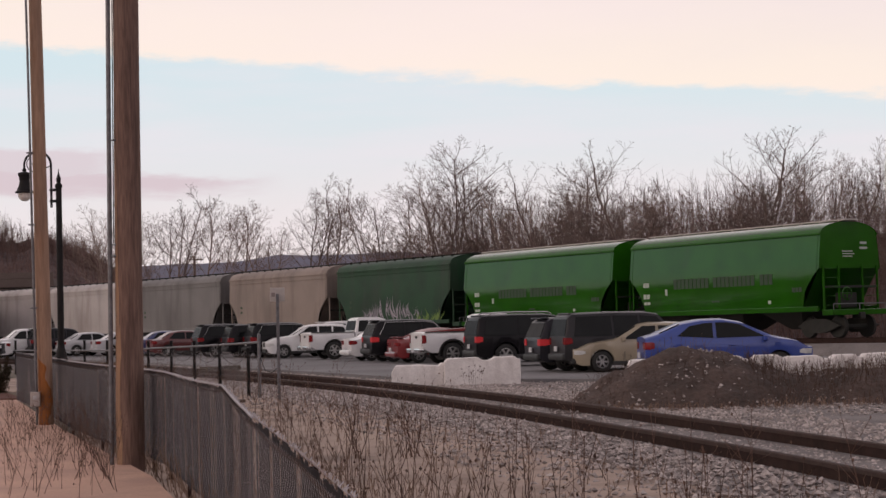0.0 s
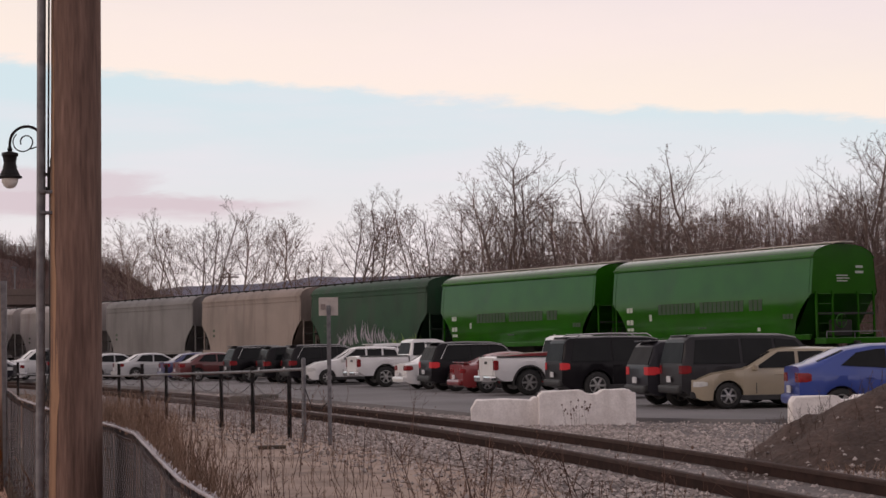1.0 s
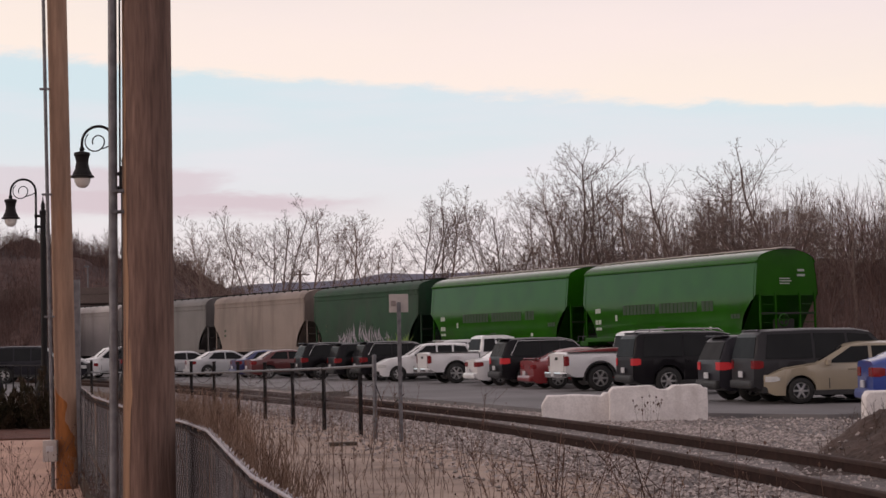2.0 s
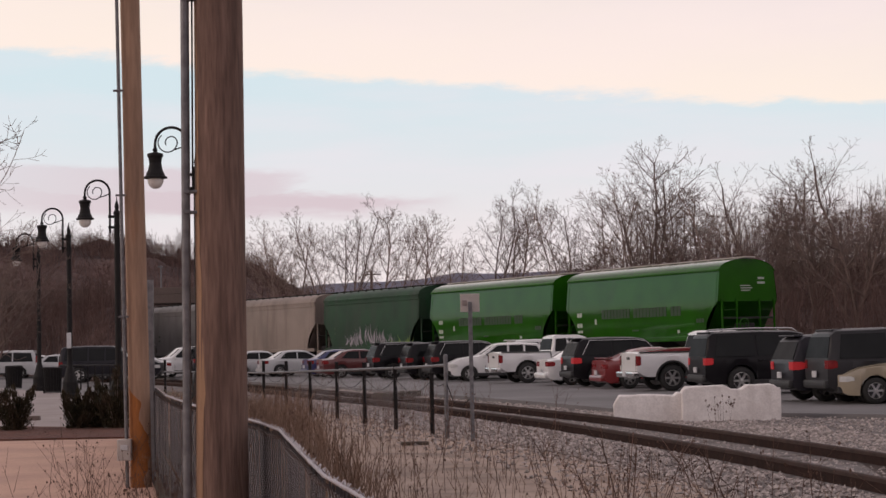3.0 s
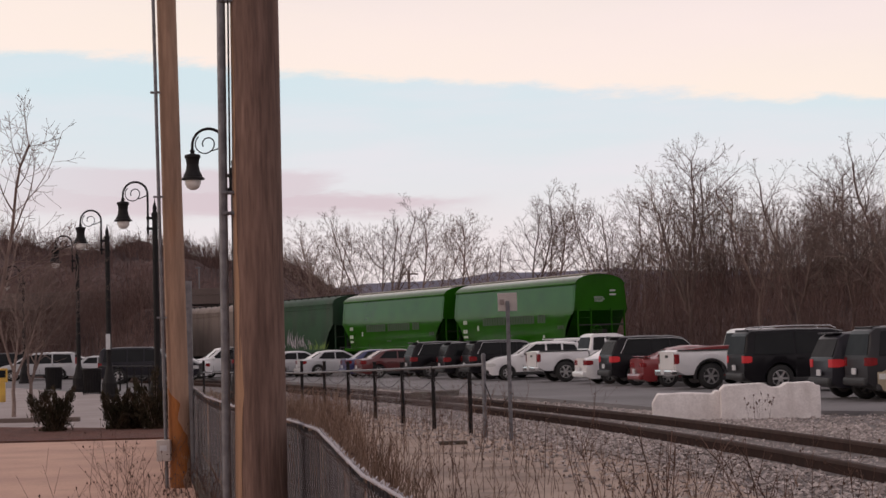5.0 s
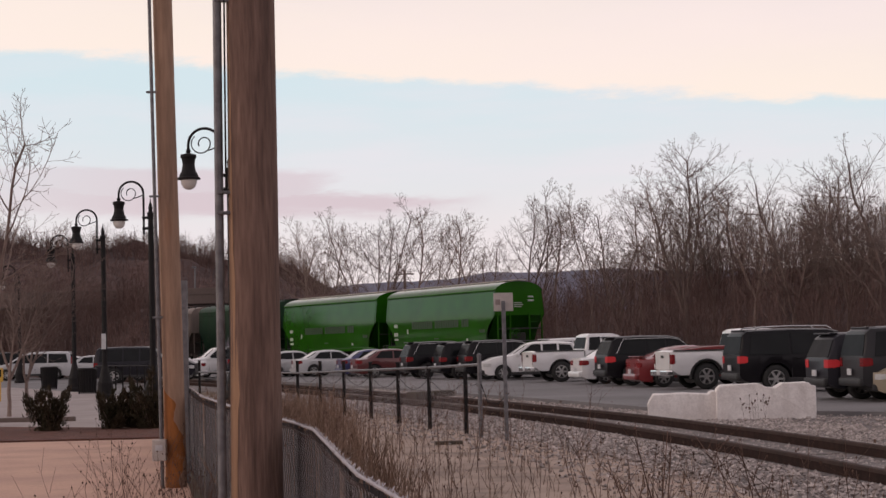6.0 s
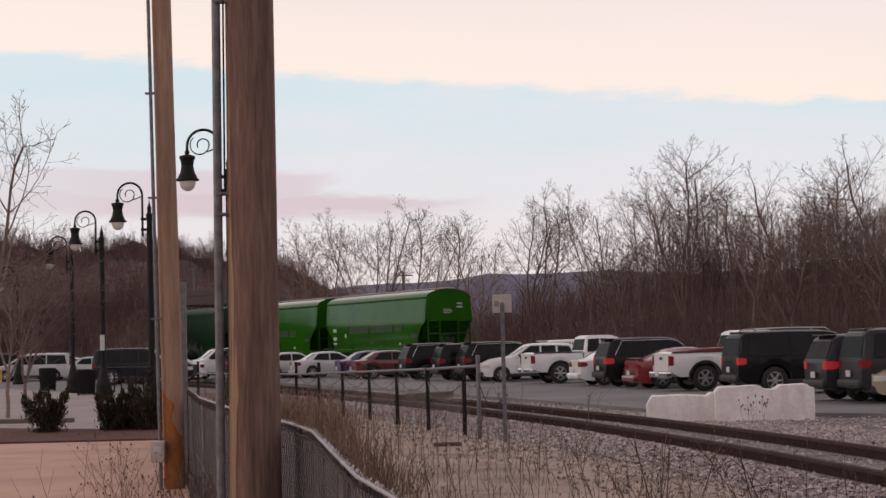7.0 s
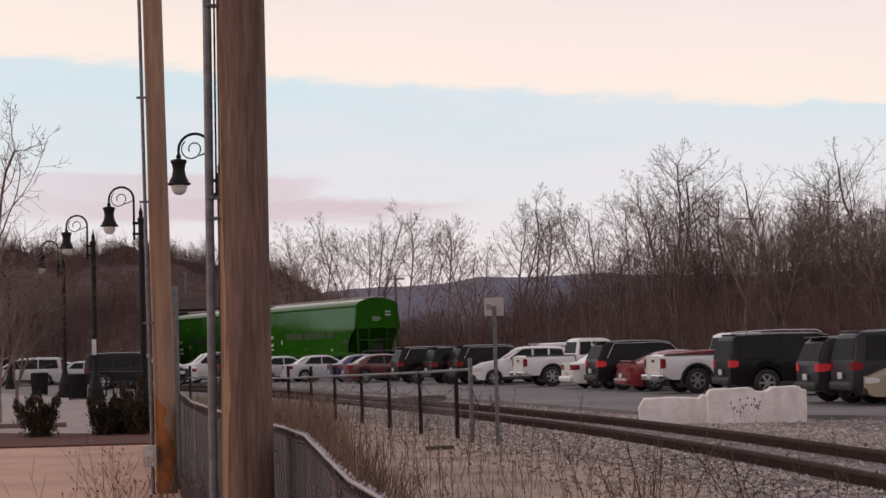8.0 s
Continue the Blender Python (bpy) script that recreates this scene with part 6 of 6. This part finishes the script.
def vehicle(kind, paint, label, x, y, az, lit=False, rails=False, cover="", long=1.0, chrome=False, tall=1.0, dark_rims=False):
    """A parked vehicle; x, y is its middle, az the compass way its nose points, clockwise from +y."""
    s = SHAPES[kind]
    L, W, H, r = s["l"] * long, s["w"], s["h"] * tall, s["r"]
    name = {"estate": "estate_car", "fastback": "sedan", "suv": "suv", "bigsuv": "suv", "van": "minivan", "sedan": "sedan", "coupe": "coupe", "pickup": "pickup_truck"}[kind]
    t = thing(name, label, {"estate": "car", "fastback": "car", "suv": "car", "bigsuv": "car", "van": "minivan", "sedan": "car", "coupe": "car", "pickup": "pickup truck"}[kind], pose(x, y, 0.0, 0, 0, 90 - az), group="vehicles in the car park")
    body = PAINT[paint]
    belt = s["belt"] * H

    def half(z):
        if z <= belt:
            return W / 2 * (0.955 + 0.045 * min(1.0, max(0.0, (z - 0.2 * H) / (0.22 * H))))
        return W / 2 * (1 - 0.19 * (z - belt) / (H - belt))

    low = (0.245 if kind == "pickup" else 0.17 if "suv" in kind else 0.145) * H
    tops = s["top"][2:-2]
    arches = [(fx * L - L / 2, r * (1.24 if kind == "pickup" else 1.16)) for fx in s["axles"]]

    def top_at(x):
        return float(np.interp((x + L / 2) / L, [p[0] for p in tops], [p[1] for p in tops])) * H

    def tuck_at(x):
        """The body narrows in plan towards its rounded ends."""
        if kind == "pickup" and x < 0:
            return 1 - 0.03 * max(0.0, 1 - (L / 2 - abs(x)) / (0.05 * L)) ** 2
        return 1 - 0.15 * max(0.0, 1 - (L / 2 - abs(x)) / (0.11 * L)) ** 2.2

    def foot_at(x):
        z = low + 0.10 * H * max(0.0, 1 - (L / 2 - abs(x)) / (0.05 * L))
        for cx, R in arches:
            if abs(x - cx) < R:
                z = max(z, r + math.sqrt(R * R - (x - cx) ** 2))
        return z

    xs = {round(p[0] * L - L / 2, 3) for p in tops} | {round(v, 3) for v in np.linspace(-L / 2, L / 2, 15)} | {round(side * (L / 2 - L * f), 3) for side in (1, -1) for f in (0.006, 0.018, 0.036, 0.06, 0.09)}
    for cx, R in arches:
        xs |= {round(cx + R * math.cos(q), 3) for q in np.linspace(0, math.pi, 11)} | {round(cx - R * 1.004, 3), round(cx + R * 1.004, 3)}
    ends = (round(tops[0][0] * L - L / 2, 3), L / 2)
    xs = sorted(x for x in xs if ends[0] <= x <= ends[1])
    bm = bmesh.new()
    rings = []
    for x in xs:
        T, B = top_at(x), foot_at(x)
        b2 = min(belt, T - 0.03)
        B = min(B, b2 - 0.04)
        tuck = tuck_at(x)
        rows = [(half(B) - 0.02, B), (half(B + 0.35 * (b2 - B)), B + 0.35 * (b2 - B)), (half(b2 - 0.09) + 0.006, b2 - 0.09 * (b2 - B)), (half(b2) - 0.012, b2), (half(b2 + 0.6 * (T - b2)) , b2 + 0.6 * (T - b2)), (half(T) - 0.035, T - 0.03), (half(T) - (0.06 if kind == "pickup" else 0.14), T + 0.004), (half(T) * 0.5, T + 0.022)]
        ring = [(-y * tuck, z) for y, z in rows] + [(y * tuck, z) for y, z in rows[::-1]]
        rings.append([bm.verts.new((x, y, z)) for y, z in ring])
    n = len(rings[0])
    for p, q in zip(rings, rings[1:]):
        for i in range(n):
            bm.faces.new((p[i], p[(i + 1) % n], q[(i + 1) % n], q[i]))
    bm.faces.new(rings[0])
    bm.faces.new(rings[-1][::-1])
    bmesh.ops.recalc_face_normals(bm, faces=bm.faces)
    part("body", bm, body, t, smooth=True)

    def pane(name, pts, side, mat, out=0.008, parent=t, label=""):
        bm = bmesh.new()
        a = [bm.verts.new((fx * L - L / 2, side * (half(fz * H) + out), fz * H)) for fx, fz in pts]
        b = [bm.verts.new((fx * L - L / 2, side * (half(fz * H) - 0.02), fz * H)) for fx, fz in pts]
        bm.faces.new(a)
        bm.faces.new(b[::-1])
        for i in range(len(a)):
            j = (i + 1) % len(a)
            bm.faces.new((a[i], b[i], b[j], a[j]))
        bmesh.ops.recalc_face_normals(bm, faces=bm.faces)
        return part(name, bm, mat, parent, label)

    for side in (1, -1):
        for pts in s["side"]:
            glass = pane("side_window", pts, side, M["car_glass"])
        if chrome:
            outer = [p for q in s["side"] for p in q]
            x0, x1 = min(p[0] for p in outer) - 0.02, max(p[0] for p in outer) + 0.01
            z1 = max(p[1] for p in outer)
            bm = bmesh.new()
            ring = [(x0, 0.66), (x0 + 0.06, z1 + 0.015), (0.50, z1 + 0.02), (x1 - 0.09, z1 - 0.02), (x1, 0.655)]
            tube(bm, [(fx * L - L / 2, side * (half(fz * H) + 0.008), fz * H) for fx, fz in ring], 0.016, 5)
            part("window_trim", bm, M["chrome"], t, "bright window trim")
    for key, name in (("back", "rear_window"), ("front", "windscreen")):
        (ax, az_), (bx, bz) = (s["top"][k] for k in s[key])
        p, q = Vector((ax * L - L / 2, az_ * H)), Vector((bx * L - L / 2, bz * H))
        p, q = p.lerp(q, 0.10), p.lerp(q, 0.90)
        nrm = Vector((-(q - p).y, (q - p).x)).normalized()
        if (nrm.x > 0) != (key == "front"):
            nrm = -nrm
        bm = bmesh.new()
        vs = []
        for o in (0.014, -0.02):
            vs.append([bm.verts.new((c.x + nrm.x * o, sy * half(c.y) * 0.86, c.y + nrm.y * o)) for c, sy in ((p, -1), (p, 1), (q, 1), (q, -1))])
        bm.faces.new(vs[0])
        bm.faces.new(vs[1][::-1])
        for i in range(4):
            bm.faces.new((vs[0][i], vs[1][i], vs[1][(i + 1) % 4], vs[0][(i + 1) % 4]))
        bmesh.ops.recalc_face_normals(bm, faces=bm.faces)
        part(name, bm, M["tinted_glass"], t)
    wm, rm = wheel_meshes(r)
    for fx in s["axles"]:
        for side in (1, -1):
            w = linked("wheel", wm, t, pose(fx * L - L / 2, side * (W / 2 - 0.13), r, 0, 0, 180 if side > 0 else 0))
            linked("rim", rm, w)
            bm = bmesh.new()
            box(bm, fx * L - L / 2, side * (W / 2 - 0.36), r * 1.42, r * 2.3, 0.2, r * 1.3, 0.03)
            part("wheel_well", bm, M["trim"], t)
            if kind == "pickup" and cover:
                bm = bmesh.new()
                cx = fx * L - L / 2
                tube(bm, [(cx + r * 1.28 * math.cos(q), side * (half(r + r * 1.28 * math.sin(q)) - 0.004), r + r * 1.28 * math.sin(q)) for q in np.linspace(-0.15, math.pi + 0.15, 15)], 0.035, 6)
                part("arch_trim", bm, M["trim"], t, "black wheel arch trim")
    def corner_lamp(name, x0, way, side, size, mat, label):
        """A lamp wrapped round a corner of the body; way is -1 at the rear and 1 at the front."""
        z0, z1, inner, wrap = size
        bm = bmesh.new()
        plan = [(0.014, inner), (0.014, 0.93)] + [(-wrap * f, 1.0) for f in (0.0, 0.15, 0.4, 1.0)]
        rows = []
        for z, slant in ((z0 * H, 0.5), (z0 * H + 0.03, 1.0), (z1 * H - 0.03, 1.0), (z1 * H, 0.75)):
            row = []
            for out, f in plan:
                if out < -0.2 * wrap:
                    out *= slant
                px = x0 + way * out
                y = half(z) * tuck_at(px if out < 0 else x0) * f + (0.012 if f == 1 else 0.0)
                row.append(bm.verts.new((px, side * y, z)))
            rows.append(row)
        for p, q in zip(rows, rows[1:]):
            for k in range(len(p) - 1):
                bm.faces.new((p[k], p[k + 1], q[k + 1], q[k]))
        bmesh.ops.recalc_face_normals(bm, faces=bm.faces)
        bmesh.ops.solidify(bm, geom=bm.faces[:], thickness=0.03)
        part(name, bm, mat, t, label, smooth=True)

    # lamps, bumpers, handles, mirrors
    for side in (1, -1):
        rear = {"pickup": (0.435, 0.60, 0.84, 0.12), "bigsuv": (0.475, 0.585, 0.78, 0.22), "suv": (0.48, 0.60, 0.70, 0.28), "van": (0.50, 0.80, 0.80, 0.10), "coupe": (0.50, 0.61, 0.40, 0.10)}.get(kind, (0.50, 0.625, 0.52, 0.24))
        corner_lamp("tail_light", ends[0], -1, side, rear, M["tail_lit"] if lit else M["tail_red"], "red tail light")
        corner_lamp("headlight", ends[1] - 0.03, 1, side, (0.37, 0.46, 0.62, 0.34), M["head_lamp"], "clear headlight")
        bm = bmesh.new()
        fx = s["front"][0]
        mx = s["top"][s["front"][1]][0] * L - L / 2 - 0.16 * L * 0.35
        box(bm, mx, side * (half(belt) + 0.09), belt + 0.09, 0.12, 0.2, 0.15, 0.035)
        part("mirror", bm, body, t)
        for fx in ((0.33, 0.52) if kind not in ("coupe",) else (0.40,)):
            if kind == "pickup":
                fx += 0.06
            bm = bmesh.new()
            box(bm, fx * L - L / 2, side * (half(belt - 0.07) + 0.012), belt - 0.08, 0.20, 0.035, 0.035, 0.01)
            part("door_handle", bm, M["chrome"] if chrome else body, t)
        for fx in {"pickup": (0.37, 0.49, 0.66), "coupe": (0.36, 0.64)}.get(kind, (0.30, 0.46, 0.645)):
            bm = bmesh.new()
            z0, z1 = low + 0.16, belt - 0.01
            lo, hi = half(z0) + 0.001, half(z1) - 0.004
            box(bm, fx * L - L / 2, side * (lo + hi) / 2, (z0 + z1) / 2, 0.016, 0.016, z1 - z0)
            part("door_seam", bm, M["trim"], t)
        bm = bmesh.new()
        box(bm, 0, side * (half(low + 0.1) - 0.01), low + 0.06, L * 0.46, 0.06, 0.13, 0.02)
        part("sill_trim", bm, M["trim"], t)
        if rails:
            bm = bmesh.new()
            y0 = side * (half(0.97 * H) - 0.10)
            tube(bm, [(0.10 * L - L / 2, y0, 0.985 * H), (0.13 * L - L / 2, y0, 1.03 * H), (0.30 * L - L / 2, y0, 1.045 * H), (0.52 * L - L / 2, y0, 1.035 * H), (0.55 * L - L / 2, y0, 0.985 * H)], 0.022, 6)
            part("roof_rail", bm, M["chrome"], t, "bright roof rail")
    bm = bmesh.new()
    if kind == "pickup":
        box(bm, -L / 2 - 0.04, 0, 0.285 * H, 0.24, W * 0.93, 0.19, 0.05)
    else:
        box(bm, -L / 2 + 0.05, 0, 0.265 * H, 0.20, W * 0.84, 0.22, 0.08)
    part("rear_bumper", bm, M["chrome"] if kind == "pickup" else M["trim"] if kind in ("suv", "bigsuv") else body, t)
    bm = bmesh.new()
    box(bm, L / 2 - 0.05, 0, 0.24 * H, 0.16, W * 0.86, 0.18, 0.05)
    part("front_bumper", bm, body if kind in ("sedan", "coupe", "van") else M["trim"], t)
    bm = bmesh.new()
    box(bm, L / 2 - 0.035, 0, 0.42 * H, 0.09, W * 0.42, 0.13 * H, 0.02)
    part("grille", bm, M["trim"], t)
    bm = bmesh.new()
    box(bm, -L / 2 - (0.012 if kind != "pickup" else 0.155), 0, (0.40 if kind != "pickup" else 0.30) * H, 0.03, 0.31, 0.155, 0.005)
    part("number_plate", bm, M["plate"], t)
    if kind in ("suv", "van", "bigsuv"):
        bm = bmesh.new()
        box(bm, -L / 2 + 0.07 * L, 0, 0.985 * H, 0.24, W * 0.62, 0.045, 0.015)
        part("roof_spoiler", bm, body, t)
    if kind == "pickup":
        bm = bmesh.new()
        if cover:
            prism(bm, [(-L / 2 + 0.02 * L, 0.64 * H), (-L / 2 + 0.04 * L, 0.672 * H), (-L / 2 + 0.20 * L, 0.715 * H), (-L / 2 + 0.355 * L, 0.735 * H), (-L / 2 + 0.36 * L, 0.64 * H)], -W * 0.42, W * 0.42)
            bmesh.ops.bevel(bm, geom=bm.edges[:], offset=0.03, segments=2, profile=0.6, affect="EDGES")
            part("bed_cover", bm, PAINT[cover], t, "red bed cover")
        else:
            box(bm, -L / 2 + 0.19 * L, 0, 0.653 * H, 0.33 * L, W * 0.82, 0.02, 0.004)
            part("bed_floor", bm, M["trim"], t)
        for side in (1, -1):
            bm = bmesh.new()
            box(bm, -L / 2 + 0.19 * L, side * (half(0.64 * H) - 0.05), 0.662 * H, 0.35 * L, 0.09, 0.035, 0.01)
            part("bed_rail", bm, M["trim"], t, "black bed rail cap")
            bm = bmesh.new()
            box(bm, -L / 2 + 0.365 * L, side * (half(0.45 * H) - 0.008), 0.46 * H, 0.035, 0.04, 0.36 * H)
            part("cab_gap", bm, M["trim"], t)
            bm = bmesh.new()
            box(bm, ends[0] - 0.002, side * W * 0.40, 0.47 * H, 0.012, 0.014, 0.30 * H)
            part("tailgate_seam", bm, M["trim"], t)
        bm = bmesh.new()
        box(bm, -L / 2 - 0.012, 0, 0.56 * H, 0.03, 0.26, 0.09, 0.01)
        part("tailgate_handle", bm, M["trim"], t)
    if kind == "coupe":
        bm = bmesh.new()
        box(bm, -L / 2 + 0.06 * L, 0, 0.76 * H, 0.24, W * 0.78, 0.035, 0.012)
        for sy in (-0.5, 0.5):
            box(bm, -L / 2 + 0.06 * L, sy, 0.735 * H, 0.06, 0.05, 0.07)
        part("spoiler", bm, body, t)
    return t


def rear_at(kind, x, y, az, long=1.0):
    """The middle of a vehicle whose far rear corner stands at x, y."""
    s = SHAPES[kind]
    a = radians(az)
    ahead, left = Vector((math.sin(a), math.cos(a))), Vector((-math.cos(a), math.sin(a)))
    return Vector((x, y)) + ahead * s["l"] * long / 2 - left * s["w"] / 2


def park(kind, paint, label, x, y, az, **more):
    p = rear_at(kind, x, y, az, more.get("long", 1.0))
    return vehicle(kind, paint, label, p.x, p.y, az, **more)


def front_at(kind, paint, label, x, y, az, **more):
    """Parked nose out: x, y is under its near front wheel."""
    s = SHAPES[kind]
    a = radians(az)
    ahead, left = Vector((math.sin(a), math.cos(a))), Vector((-math.cos(a), math.sin(a)))
    p = Vector((x, y)) - ahead * (s["axles"][1] - 0.5) * s["l"] - left * (s["w"] / 2 - 0.13)
    return vehicle(kind, paint, label, p.x, p.y, az, **more)


park("fastback", "blue", "bright blue sedan parked behind concrete blocks", 10.90, 39.60, 94, tall=1.04)
front_at("estate", "gold", "pale gold estate car parked nose out", 10.95, 44.6, -88)
park("bigsuv", "graphite", "dark grey-green large suv parked in the row", 9.60, 46.60, 84, tall=0.94)
park("suv", "charcoal", "dark blue-grey small suv with roof rack", 9.10, 48.60, 82, lit=True, long=0.95, tall=0.97)
park("bigsuv", "black", "black large suv with bright roof rails", 7.95, 55.60, 82, lit=True, rails=True, tall=0.95)
park("pickup", "white", "white pickup truck with red bed cover", 6.53, 60.90, 80, cover="red")
park("coupe", "red", "dark red coupe between trucks", 5.83, 64.60, 80)
park("suv", "black", "black crossover with bright window trim", 5.0, 67.60, 79, lit=True, chrome=True)
park("sedan", "white", "white sedan with red tail lights", 4.29, 70.90, 78)
park("pickup", "white", "white crew cab pickup truck with open bed", 2.72, 76.20, 78, long=1.0)
park("suv", "white", "white suv in the second row", 3.55, 86.50, 76)
front_at("estate", "white", "white estate car parked nose out", 2.05, 80.0, -96, tall=1.1, chrome=True)
park("suv", "black", "black suv with red tail lights", -0.02, 84.50, 76, chrome=True)
park("suv", "black", "black small suv parked in the row", -1.17, 86.50, 76, long=0.95, tall=0.97)
park("suv", "black", "dark suv with bright window trim", -2.78, 89.30, 76, chrome=True)
front_at("pickup", "beige", "beige pickup truck parked nose out", -3.3, 98.5, -102, tall=0.84)
park("sedan", "maroon", "dark red sedan parked in the row", -5.54, 95.40, 74)
park("sedan", "navy", "navy blue hatchback parked in the row", -6.45, 98.34, 74, long=0.9)
park("sedan", "silver", "silver sedan parked in the row", -9.31, 103.53, 72)
park("sedan", "silver", "silver sedan far down the row", -11.66, 105.82, 70)
park("suv", "charcoal", "dark suv far down the row", -13.64, 107.20, 70)
front_at("suv", "white", "white suv far down the row", -14.92, 106.19, -108)
park("sedan", "red", "red sedan far down the row", -16.26, 109.98, 68)
park("bigsuv", "charcoal", "dark grey van near the plaza", -18.75, 97.00, 88, tall=0.97)
front_at("sedan", "white", "white car near the plaza", -17.6, 102.5, -100)
front_at("van", "silver", "silver minivan beyond the plaza", -28.2, 116.0, -95)
park("sedan", "white", "white sedan beyond the plaza", -27.25, 121.00, 80)
park("sedan", "silver", "silver sedan beyond the plaza", -25.05, 118.00, 82)
park("suv", "black", "dark suv beyond the plaza", -31.05, 122.00, 82)


# ------------------------------------------------ what moves
def motions():
    """The train draws away at an even pace; its wheels roll."""
    START, SPEED = -9.3, 7.62
    for car, back, sets in TRAIN:
        walk(car, [(k / 2, on_line(START + SPEED * k / 2 + back)) for k in range(17)])
    for wheel, x in TRAIN[0][2]:
        rows = []
        for k in range(121):
            t = k / 15
            rows.append((t, pose(x, 0, 0.46) @ Matrix.Rotation(SPEED * t / 0.46, 4, "Y")))
        walk(wheel, rows)


build_ballast()
motions()
